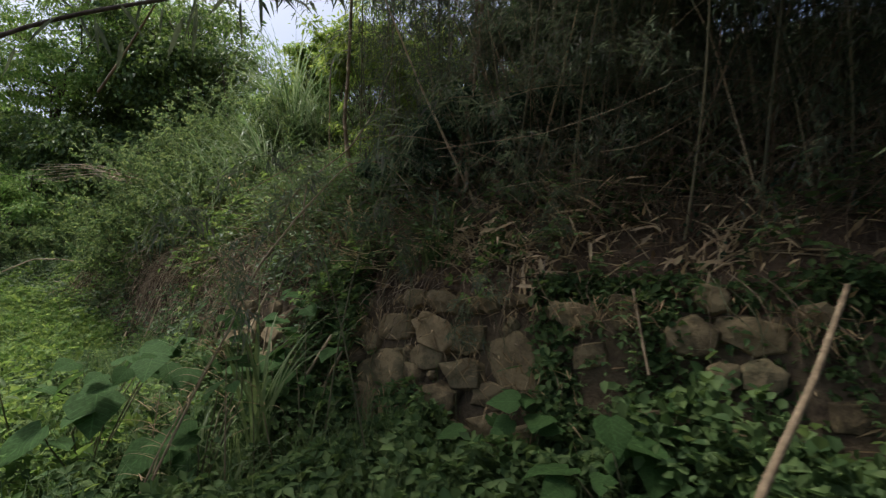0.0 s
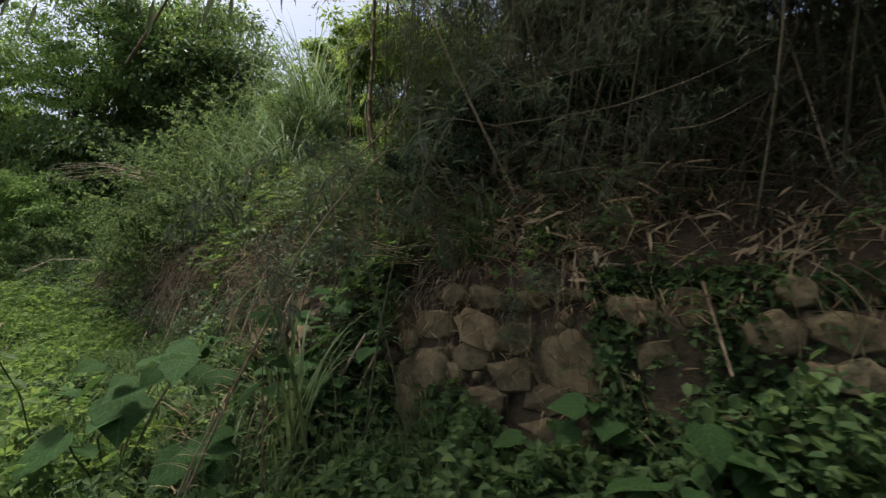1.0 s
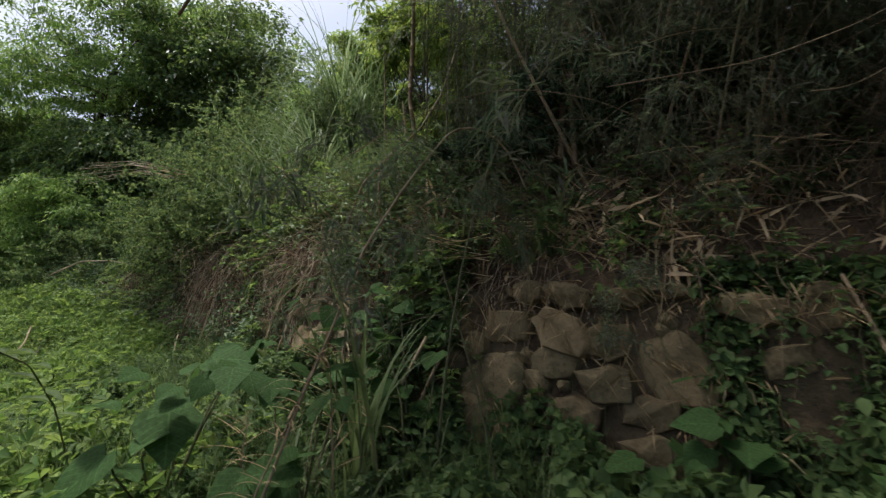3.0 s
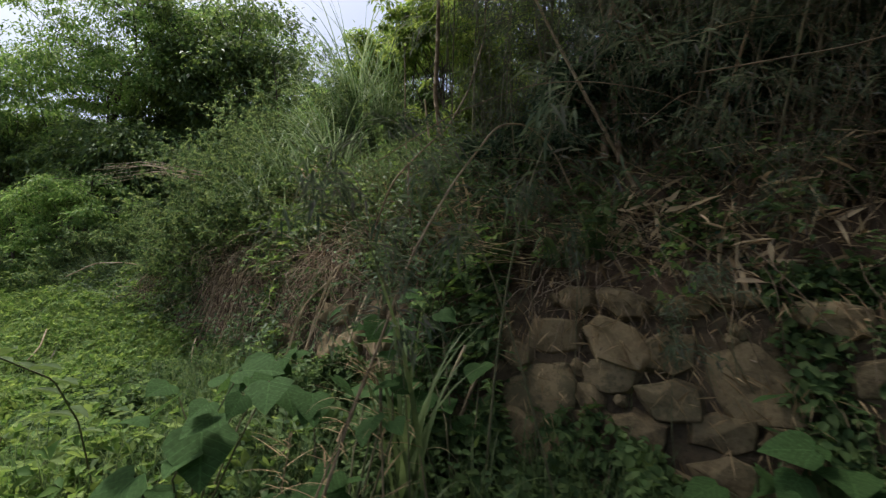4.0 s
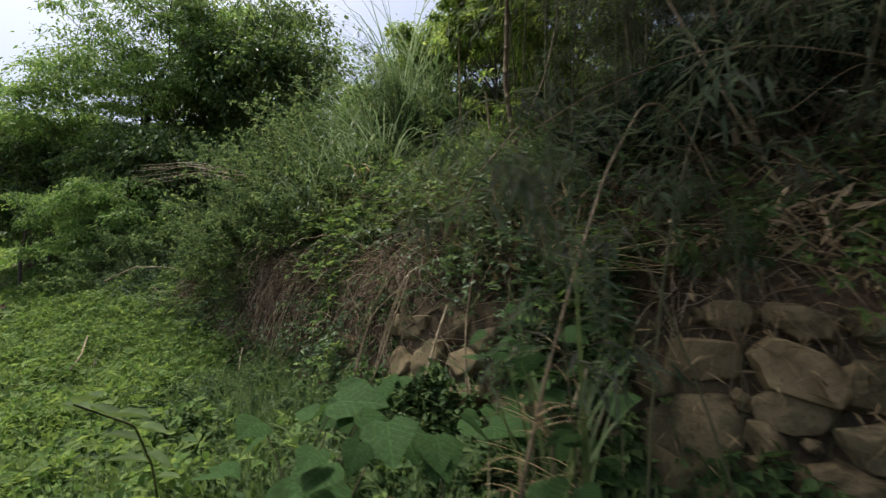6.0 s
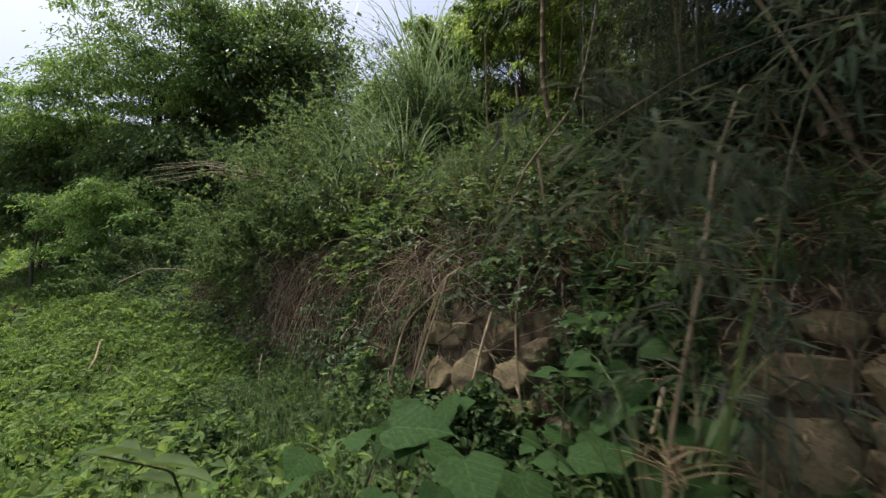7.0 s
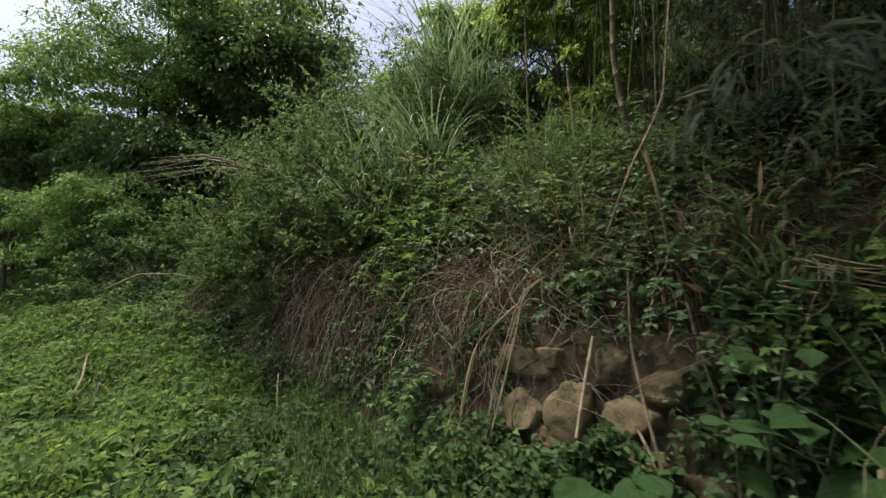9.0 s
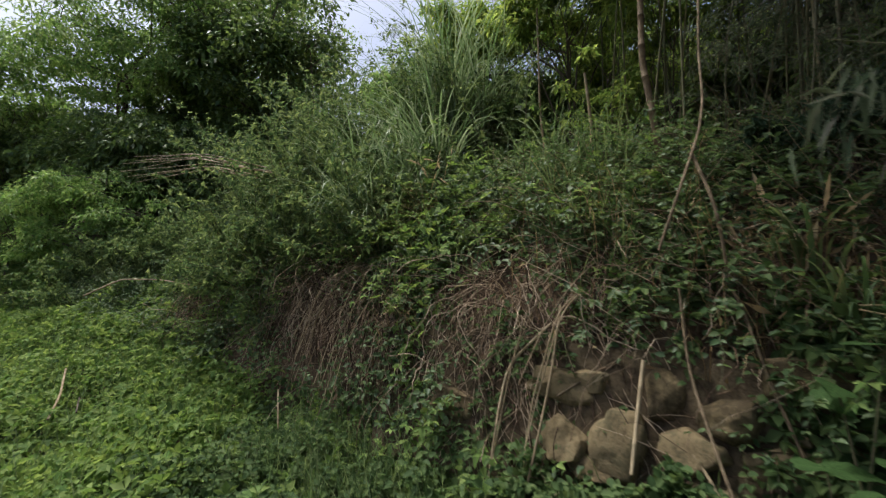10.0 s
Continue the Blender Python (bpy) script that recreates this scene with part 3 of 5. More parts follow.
# ---- bamboo grove ----
def bamboo(height, radius, leafy, seed, bare_to=1.2, leaf=0.13, mat=None, skin=None):
    """A bamboo at the origin: culm, branching, foliage."""
    r = np.random.default_rng(seed)
    root = new("bamboo")
    a = r.uniform(0, 2 * math.pi)
    lean = np.array([math.cos(a), math.sin(a), 0]) * r.uniform(0.02, 0.1)
    z = -0.1

    def at(z):
        k = max(z, 0) / height
        return lean * z + lean * 9 * k ** 3 + np.array([0, 0, z - 0.12 * height * k ** 4])

    line, nodes = [], []
    while z < height:
        rad = radius * (1 - 0.85 * max(z, 0) / height) + 0.001
        line += [(*at(z), rad * 1.22), (*at(z + 0.012), rad)]
        nodes.append(z)
        z += 0.16 + 0.14 * min(max(z, 0) / height * 3, 1)
        line.append((*at(z - 0.012), rad * 0.98))
    obj("culm", tubes("culm", skin or M_CULM, [line], 7), root)
    br, P, D = [], [], []
    for z in nodes:
        if z < bare_to * r.uniform(0.8, 1.3):
            continue
        for _ in range(2):
            b = r.uniform(0, 2 * math.pi)
            ln = r.uniform(0.35, 1.0) * (1.15 - 0.6 * z / height)
            d = np.array([math.cos(b), math.sin(b), r.uniform(0.2, 0.9)])
            p = at(z)
            seg = [(*p, 0.004)]
            for i in range(5):
                d = unit(d + np.array([0, 0, -0.22]) + r.normal(size=3) * 0.12)
                p = p + d * ln / 5
                seg.append((*p, 0.004 - 0.0006 * (i + 1)))
                for _ in range(leafy if i > 0 else 2):
                    P.append(p + r.normal(size=3) * 0.05)
                    D.append(d * 0.7 + r.normal(size=3) * 0.55 + np.array([0, 0, -0.35]))
            br.append(seg)
    obj("branching", tubes("branching", M_VINE, br, 3), root)
    P, D = np.array(P), np.array(D)
    n = len(P)
    s = r.uniform(0.6, 1.2, n)
    obj("foliage", leaves("foliage", mat or M_BAMBOO, P, D, np.array([0, 0, 1.0]) + rand_dirs(n) * 0.5, leaf * s, leaf * 0.13 * s, SLIM, 0.25), root)
    return tagged(root, "slender green bamboo growing in a dense grove", "bamboo", "bamboo grove")


models = [bamboo(h, rad, lf, sd, br, 0.085 if h < 4.5 else 0.12) for h, rad, lf, sd, br in
          ((5.2, 0.014, 6, 1, 1.0), (6.0, 0.017, 6, 2, 1.2), (4.4, 0.011, 9, 3, 0.7), (5.6, 0.015, 7, 4, 0.9), (3.4, 0.008, 10, 5, 0.4))]
places = []
while len(places) < 105:
    px, pv = rng.uniform(-1.6, 6.0), rng.uniform(0.75, 5.5)
    if px < -0.3 and (pv < 1.7 - px or rng.random() < 0.75):
        continue
    places.append((px, float(foot(px)) + pv / 0.87))
low = []
while len(low) < 64:
    px, pv = rng.uniform(-0.9, 3.6), rng.uniform(0.6, 1.6)
    if px > 0.45:
        low.append((px, float(foot(px)) + pv / 0.87))
# ten unseen bamboos beside the path, added to shade the right end
places += [(3.4, 0.8), (4.2, -0.4), (3.8, -1.8), (4.9, 0.6), (3.2, 1.4), (5.2, -2.6), (3.3, -0.9), (3.9, 1.9), (2.9, 1.9), (3.0, -2.4)]
for i, (px, py) in enumerate(places):
    m = pose(px, py, float(ground_z(px, py)), rng.uniform(-6, 6), rng.uniform(-6, 6), rng.uniform(0, 360))
    if i < len(models):
        models[i].matrix_basis = m
    else:
        copy_thing(models[i % len(models)], m)
for i, (px, py) in enumerate(low):
    copy_thing(models[4 if i % 3 else 2], pose(px, py, float(ground_z(px, py)) - 0.1, rng.uniform(-14, 14), rng.uniform(-14, 14), rng.uniform(0, 360)))
for px, py, k, size in ((-2.3, 8.3, 2, 0.8), (-2.9, 8.7, 4, 1.0), (-1.6, 8.6, 2, 0.9), (-3.2, 9.2, 2, 0.75), (-1.0, 8.4, 0, 0.8), (-2.6, 9.4, 2, 0.85)):
    copy_thing(models[k], pose(px, py, float(ground_z(px, py)), rng.uniform(-8, 8), rng.uniform(-8, 8), rng.uniform(0, 360)) @ Matrix.Scale(size, 4))
for px, py, size, turn in ((-0.55, 4.05, 0.62, 10), (-0.25, 3.85, 0.55, 80), (-0.75, 4.5, 0.68, 150), (0.0, 4.3, 0.66, 200), (-0.3, 4.7, 0.75, 260), (0.3, 4.0, 0.6, 320), (-0.95, 4.95, 0.66, 45)):
    copy_thing(models[4], pose(px, py, float(ground_z(px, py)) - 0.05, -5, -6, turn) @ Matrix.Scale(size, 4))
# the first model takes the bright leaf colour to look sunlit
slim = [bamboo(h, rad, lf, sd, br, 0.14, mat, M_VINE) for h, rad, lf, sd, br, mat in ((4.6, 0.008, 5, 61, 1.2, M_BRIGHT), (5.4, 0.009, 3, 62, 1.5, M_BAMBOO))]
for i in range(20):
    px = rng.uniform(-1.6, 0.6)
    py = rng.uniform(5.2, 7.0)
    m = pose(px, py, float(ground_z(px, py)), rng.uniform(-5, 5), rng.uniform(-5, 5), rng.uniform(0, 360))
    if i < 2:
        slim[i].matrix_basis = m
    else:
        copy_thing(slim[i % 2], m)
# the thicket behind: too dense to tell stems apart
n = 115000
x = rng.uniform(-3.6, 9, n)
y = foot(x) + rng.uniform(2.6, 9, n) / 0.87
z = ground_z(x, y) + 0.2 + 5.5 * rng.random(n) ** 0.9
keep = ((z < 3.9 + 1.8 * vnoise(x, y, 0.8, 51) - 2.0 * np.clip(0.7 - x, 0, 2)) & (vnoise(x + z * 0.3, z * 1.1, 1.2, 13) > 0.25) & (x > -1.2)) | ((x < -1.3) & (y > 8.9) & (z < 4.4 + 0.9 * vnoise(x, y, 1.3, 52)))
P = np.stack([x, y, z], -1)[keep]
n = len(P)
tagged(obj("bamboo_thicket", leaves("bamboo_thicket", M_BAMBOO, P, rand_dirs(n) + np.array([0, 0, -0.4]), np.array([0, 0, 1.0]) + rand_dirs(n) * 0.7, rng.uniform(0.13, 0.26, n), rng.uniform(0.02, 0.036, n), SLIM, 0.2)),
       "dense green bamboo thicket behind the grove", "bamboo", kind="stuff")
# leaves above the view, added to shade the right end of the bank
n = 150000
x, y = rng.uniform(-3.2, 7.0, n), rng.uniform(-4.0, 9.8, n)
z = 3.5 + 2.2 * rng.random(n) + 0.25 * np.clip(x - 2, 0, 4) + 0.5 * np.clip(y - 3.6, 0, 4)
back = y > 5.2
z = np.where(back, 2.3 + 0.62 * y + 1.6 * rng.random(n), z)
full = np.where(back, np.clip((x + 1.3) / 0.7, 0, 1), np.clip(x + np.where(y < 3.6, 3.4, 3.3) - 0.12 * y, 0.0, 1)) * np.maximum(np.interp(y, [-4, 1.2, 2.6], [0.06, 0.09, 1]), np.interp(x, [0.9, 1.8], [0, 0.95]))
keep = ((vnoise(x, y, 0.9, 61) + 0.4 * vnoise(x, y, 3, 62) > 0.42) | ((x < 0.2) & (y > 3.2) & (y < 5.2))) & (rng.random(n) < full * np.where(back, np.interp(x, [-1.2, 0.0, 1.5], [0.15, 0.25, 1.2]), np.where(y > 4.6, 1.6, 1.0) * np.interp(x, [-1.5, -0.5, 0.0, 1.0, 1.8], [0.48, 0.14, 0.05, 0.26, 1.0])))
P = np.stack([x, y, z], -1)[keep]
n = len(P)
tagged(obj("bamboo_canopy", leaves("bamboo_canopy", M_BAMBOO, P, rand_dirs(n, 0.5) + np.array([0, 0, -0.3]), np.array([0, 0, 1.0]) + rand_dirs(n) * 0.6, rng.uniform(0.16, 0.26, n), rng.uniform(0.032, 0.052, n), SLIM, 0.2)),
       "bamboo canopy above the view, added to shade the bank", "bamboo", kind="stuff")


n = 19000
x, y = rng.uniform(0.15, 2.6, n), rng.uniform(4.5, 6.8, n)
z = 3.1 + 0.25 * (y - 4.5) + 0.8 * vnoise(x, y, 1.7, 63) + 0.35 * rng.random(n)
keep = vnoise(x, y, 2.2, 64) > 0.3
P = np.stack([x, y, z], -1)[keep]
n = len(P)
tagged(obj("bamboo_boughs", leaves("bamboo_boughs", M_BAMBOO, P, rand_dirs(n, 0.5) + np.array([0, 0, -0.3]), np.array([0, 0, 1.0]) + rand_dirs(n) * 0.6, rng.uniform(0.1, 0.16, n), rng.uniform(0.016, 0.024, n), SLIM, 0.2)),
       "low leafy bamboo boughs inside the grove", "bamboo", kind="stuff")


# ---- trees and shrubs ----
def tree(name, base, trunk_h, centre, size, count, mat, L, W, seed, label, clumps=40, bark_r=0.12, puff=0.25, shape=SLIM, flat=0.65):
    """A trunk with limbs that reach clumps of leaves within an uneven crown."""
    r = np.random.default_rng(seed)
    root = new(name)
    root.location = base
    c, s = np.array(centre) - np.array(base), np.array(size)
    q = unit(r.normal(size=(clumps, 3))) * r.uniform(0.15, 1.0, (clumps, 1)) ** 0.5
    q = c + q * s * (0.75 + 0.45 * r.random((clumps, 1)))
    q = q[q[:, 2] > 0.25]
    trunk = [(0, 0, -0.2), (0.1 * c[0], 0.1 * c[1], trunk_h * 0.5), (0.35 * c[0], 0.35 * c[1], trunk_h), (c[0], c[1], c[2] * 0.9)]
    obj("trunk", tubes("trunk", M_BARK, [tapered(trunk, bark_r, bark_r * 0.3)], 8), root)
    lims, hubs = [], []
    for e in q[:: max(1, len(q) // 11)]:
        f = r.uniform(-0.6, 0.8)
        a, b = (np.array(trunk[1]), np.array(trunk[2])) if f < 0 else (np.array(trunk[2]), np.array(trunk[3]))
        st = a * (1 - f % 1) + b * (f % 1)
        mid = (st + e) / 2 + r.normal(size=3) * 0.12 * np.linalg.norm(e - st)
        lims.append([(*st, bark_r * 0.34), (*mid, bark_r * 0.22), (*e, bark_r * 0.08)])
        hubs += [st * (1 - g) ** 2 + 2 * mid * g * (1 - g) + e * g * g for g in (0.35, 0.5, 0.65, 0.8, 0.95)]
    hubs = np.array(hubs)
    for e in q:
        st = hubs[np.argmin(np.linalg.norm(hubs - e, axis=1) + 0.6 * np.maximum(hubs[:, 2] - e[2], 0))]
        mid = (st + e) / 2 + r.normal(size=3) * 0.15 * np.linalg.norm(e - st)
        lims.append([(*st, bark_r * 0.12), (*mid, bark_r * 0.08), (*e, bark_r * 0.04)])
    obj("branching", tubes("branching", M_BARK, lims, 5), root)
    k = r.integers(0, len(q), count)
    rad = s.mean() * puff * r.uniform(0.5, 1.4, len(q))
    off = r.normal(size=(count, 3)) * rad[k][:, None] * 0.55
    off[:, 2] *= flat
    off[:, 2] -= (1 - flat) * 0.5 * np.linalg.norm(off[:, :2], axis=1) ** 1.5 / rad.mean() ** 0.5
    P = q[k] + off
    D = unit(off / rad.mean() + r.normal(size=(count, 3)) * 0.7 + np.array([0, 0, -0.15]))
    N = unit(np.array([0, -0.2, 1.0]) + r.normal(size=(count, 3)) * 0.55)
    z = r.uniform(0.55, 1.3, count)
    obj("crown" if trunk_h > 0.8 else "foliage", leaves("crown", mat, P, D, N, L * z, W * z, shape, 0.2), root)
    return tagged(root, label, "tree" if trunk_h > 0.8 else "shrub")


tree("tree", gz(-8.6, 13.0), 2.6, (-9.5, 13.0, 5.9), (3.0, 2.0, 3.4), 36000, M_TREE, 0.14, 0.085, 11, "dark green broadleaf tree on the terrace", 230, puff=0.17)
tree("tree", gz(-12.8, 11.8), 3.0, (-12.2, 12.0, 7.3), (3.0, 2.2, 3.3), 34000, M_ACACIA, 0.13, 0.05, 12, "light green feathery tree behind the bank", 180, puff=0.2, flat=0.25)
tree("tree", gz(-10.8, 10.8), 1.4, (-11.2, 11.2, 3.7), (3.2, 1.4, 1.3), 36000, M_TREE, 0.13, 0.065, 13, "dark green spreading tree over the bank", 120, flat=0.35)
tree("tree", gz(-12.5, 17.0), 3.5, (-12.5, 17.0, 8.6), (4.0, 2.4, 3.2), 26000, M_ACACIA, 0.15, 0.06, 20, "tall light green tree behind the others", 170, puff=0.2, flat=0.3)
tree("tree", gz(-14.5, 18.0), 3.0, (-14.5, 18.0, 5.2), (4.5, 2.4, 3.2), 18000, M_TREE, 0.2, 0.12, 22, "dark green tall tree behind the feathery one", 170, puff=0.2)
tree("tree", gz(-15.6, 10.6), 2.0, (-15.2, 11.0, 5.9), (2.2, 1.4, 1.5), 9000, M_ACACIA, 0.14, 0.05, 24, "slender light green tree with drooping sprays", 60, 0.05, 0.25, flat=0.25)
tree("tree", gz(-19.5, 13.5), 2.0, (-19.0, 13.8, 4.7), (4.2, 2.6, 2.3), 30000, M_TREE, 0.2, 0.1, 21, "dark green tree far along the bank", 130, 0.06, flat=0.4)
tree("tree", gz(-15.6, 11.4), 1.2, (-15.6, 11.6, 4.0), (3.0, 1.5, 1.6), 26000, M_TREE, 0.14, 0.07, 19, "dark green leafy tree far along the bank", 120, 0.05, flat=0.35)
tree("tree", gz(-11.0, 9.5), 0.9, (-11.3, 9.5, 2.3), (2.4, 1.2, 1.1), 20000, M_ACACIA, 0.09, 0.038, 14, "low spreading green tree at the foot of the bank", 150, 0.09, 0.17, flat=0.3)


def stalk_shrub(x, y, sx, sy, count, l0, l1, mat, L, W, seed, label, lean=(-0.2, -0.22)):
    """Many leafy stalks that rise from the ground and arch outwards, with short side twigs."""
    r = np.random.default_rng(seed)
    root = new("shrub")
    root.location = gz(x, y)
    o = np.array(root.location)
    stems, P, D = [], [], []
    heads = r.normal(size=(max(6, count // 9), 2)) * 0.5
    grown = r.uniform(0.5, 1.2, len(heads))
    for k in range(count):
        q = heads[k % len(heads)] + r.normal(size=2) * 0.045
        px, py = x + q[0] * sx, y + q[1] * sy
        p = np.array(gz(px, py)) - o
        d = unit(np.array([q[0] * 0.5 + lean[0] + r.normal() * 0.3, q[1] * 0.5 + lean[1] + r.normal() * 0.25, 1.0]))
        ln = r.uniform(0.5 * (l0 + l1), l1) * grown[k % len(heads)]
        seg = [(*p, 0.006)]
        for i in range(10):
            d = unit(d + r.normal(size=3) * 0.1 + np.array([0, 0, -0.035 * i / 3]))
            p = p + d * ln / 10
            seg.append((*p, 0.006 - 0.0005 * i))
            if i < 2:
                continue
            for _ in range(2):
                e = unit(d * 0.7 + unit(r.normal(size=3)))
                tl = ln * r.uniform(0.06, 0.2) * (1.15 - 0.08 * i)
                for f in (0.1, 0.28, 0.46, 0.64, 0.82, 1.0):
                    P.append(p + e * tl * f + r.normal(size=3) * 0.008)
                    D.append(e * 0.6 + unit(r.normal(size=3)))
            P.append(p)
            D.append(d + r.normal(size=3) * 0.3)
        stems.append(seg)
    obj("branching", tubes("branching", M_VINE, stems, 3), root)
    n = len(P)
    z = r.uniform(0.6, 1.25, n)
    obj("foliage", leaves("foliage", mat, np.array(P), np.array(D), np.array([0, -0.1, 1.0]) + r.normal(size=(n, 3)) * 0.5, L * z, W * z, SLIM, 0.15), root)
    return tagged(root, label, "shrub", "bushy shrubs")


for i, (sx, sy, wx, wy, cn, l0, l1, lf, lw, text) in enumerate((
        (-5.2, 7.25, 1.25, 0.7, 100, 0.7, 1.7, 0.085, 0.036, "green bushy shrub with upright leafy stalks on the bank"),
        (-4.3, 6.35, 1.1, 0.5, 90, 0.5, 1.1, 0.075, 0.034, "green bushy shrub hanging over the bank"),
        (-6.2, 7.6, 0.8, 0.35, 90, 0.5, 0.9, 0.07, 0.03, "dense green shrub at the bank's edge"),
        (-7.8, 8.6, 1.0, 0.4, 90, 0.6, 1.1, 0.08, 0.035, "green shrub along the bank"),
        (-4.7, 8.6, 1.3, 0.6, 160, 1.2, 2.1, 0.085, 0.035, "light green shrub on the terrace's edge"),
        (-3.6, 8.3, 1.0, 0.5, 120, 1.2, 2.3, 0.08, 0.032, "tall green shrub among silver grass"),
        (-3.6, 6.95, 0.7, 0.5, 36, 0.5, 0.9, 0.075, 0.03, "green weedy shrub among silver grass"),
        (-9.4, 8.9, 1.0, 0.6, 90, 0.7, 1.2, 0.09, 0.04, "green shrub on the far bank"))):
    stalk_shrub(sx, sy, wx, wy, cn, l0, l1, M_SHRUB, lf * 0.85, lw * 0.9, 820 + i, text)
tree("shrub", gz(-1.7, 7.4), 0.6, (-1.75, 7.3, 4.55), (1.1, 1.0, 0.4), 13000, M_BRIGHT, 0.075, 0.034, 17, "yellow-green shrub beside the bamboo, its leaves coloured as backlit", 95, 0.04, 0.15)
tree("shrub", gz(-0.8, 6.7), 0.4, (-0.75, 6.6, 4.2), (0.85, 0.5, 0.6), 2600, M_BRIGHT, 0.12, 0.03, 29, "yellow-green leafy boughs at the edge of the grove", 46, 0.02, 0.28)
tree("shrub", gz(-1.45, 6.3), 0.3, (-1.5, 6.2, 3.0), (0.4, 0.3, 0.55), 1100, M_BRIGHT, 0.075, 0.03, 27, "light green leafy shrub among bamboo stems", 26, 0.02, 0.3, flat=0.2)
tree("shrub", gz(-2.0, 8.6), 0.3, (-2.0, 8.4, 3.2), (1.7, 0.5, 0.9), 30000, M_TREE, 0.09, 0.05, 30, "dark green shrub behind the silver grass", 60, 0.03)

tree("shrub", gz(0.45, 5.9), 0.3, (0.45, 5.8, 2.75), (0.7, 0.5, 0.45), 8000, M_TREE, 0.085, 0.045, 37, "dark green leafy shrub in the grove's shade", 70, 0.03, 0.25)
tree("shrub", gz(-3.8, 9.3), 0.4, (-3.7, 9.2, 4.3), (1.4, 0.6, 0.8), 15000, M_ACACIA, 0.12, 0.045, 40, "light green leafy shrub on the terrace", 80, 0.04, 0.22)
tree("shrub", gz(-1.0, 8.3), 0.3, (-0.9, 8.2, 3.9), (1.0, 0.5, 0.75), 7000, M_BRIGHT, 0.085, 0.04, 39, "yellow-green leafy shrub behind the bamboo", 70, 0.03, 0.25)
tree("shrub", gz(-2.7, 9.0), 0.6, (-2.6, 8.9, 5.05), (1.6, 0.7, 0.4), 14000, M_BRIGHT, 0.08, 0.036, 45, "yellow-green leafy shrub roofing a dark hollow", 100, 0.04, 0.2)
tree("shrub", gz(-0.6, 9.4), 0.3, (-0.5, 9.3, 4.3), (1.9, 0.5, 1.0), 9000, M_BRIGHT, 0.13, 0.032, 44, "yellow-green bamboo foliage behind the grove", 110, 0.03, 0.25)
tree("shrub", gz(0.3, 7.3), 0.3, (0.3, 7.2, 3.1), (0.95, 0.5, 0.6), 9000, M_TREE, 0.09, 0.048, 41, "dark green leafy shrub on the shaded slope", 70, 0.03, 0.25)
tree("shrub", gz(1.3, 5.6), 0.3, (1.3, 5.6, 3.3), (0.9, 0.5, 0.8), 12000, M_TREE, 0.085, 0.045, 38, "dark green leafy shrub deep in the grove", 60, 0.03, 0.25)
tree("shrub", gz(-0.5, 4.5), 0.3, (-0.45, 4.6, 2.1), (0.6, 0.4, 0.3), 5500, M_DARK, 0.05, 0.03, 34, "leafy shrub below the bamboo, its green darkened for shade", 40, 0.015, 0.25, OVAL)
tree("shrub", gz(0.1, 4.3), 0.3, (0.15, 4.2, 2.35), (0.6, 0.4, 0.4), 5500, M_DARK, 0.052, 0.03, 35, "leafy shrub below the bamboo, its green darkened for shade", 30, 0.015, 0.25, OVAL)
tree("shrub", gz(1.2, 4.0), 0.3, (1.2, 3.9, 2.4), (0.8, 0.4, 0.45), 5500, M_DARK, 0.052, 0.03, 36, "leafy shrub below the bamboo, its green darkened for shade", 30, 0.015, 0.25, OVAL)
n = 22000
a = rng.uniform(-0.2, 2.7, n)
far = rng.uniform(34, 60, n)
x, y = -6 - far * np.sin(a) * 1.2, 4 + far * np.cos(a)
z = rng.random(n) * (4.5 + 4 * vnoise(x, y, 0.15, 71))
P = np.stack([x, y, z], -1)
tagged(obj("far_woods", leaves("far_woods", M_TREE, P, rand_dirs(n), np.array([0, 0, 1.0]) + rand_dirs(n) * 0.7, rng.uniform(0.8, 1.6, n), rng.uniform(0.5, 1.0, n), OVAL, 0.2)),
       "dark green woods in the distance", "woods", kind="stuff")


# ---- weed stalks, roots, litter ----
def weed_stalk(base, way, length, seed):
    r = np.random.default_rng(seed)
    root = new("weed_stalk")
    root.location = base
    d, p = unit(np.array(way, float)), np.zeros(3)
    line, P, D = [(0, 0, 0, 0.005)], [], []
    for i in range(14):
        d = unit(d + r.normal(size=3) * 0.06 + np.array([0, 0, 0.02]))
        p = p + d * length / 14
        line.append((*p, 0.005 - 0.0003 * i))
        if i > 2:
            for _ in range(9):
                P.append(p + r.normal(size=3) * 0.015)
                D.append(d * 0.8 + unit(r.normal(size=3)))
    obj("stem", tubes("stem", M_VINE, [line], 4), root)
    n = len(P)
    s = r.uniform(0.6, 1.2, n) * np.repeat(np.linspace(1.2, 0.5, n // 9), 9)
    obj("foliage", leaves("foliage", M_SHRUB, np.array(P), np.array(D), np.array([0, 0, 1.0]) + r.normal(size=(n, 3)) * 0.4, 0.07 * s, 0.026 * s, SLIM, 0.1), root)
    return tagged(root, "tall leafy green weed stalk on the bank", "weed", "weed stalks")


for i in range(46):
    wx = -4.7 + rng.normal() * 1.0
    wy = 6.75 + (-5.0 - wx) * 0.5 + rng.normal() * 0.25
    weed_stalk((wx, wy, float(ground_z(wx, wy)) + 0.05), (rng.normal() * 0.25 - 0.35, -0.15 + rng.normal() * 0.2, 1.0), rng.uniform(0.9, 1.7), 300 + i)


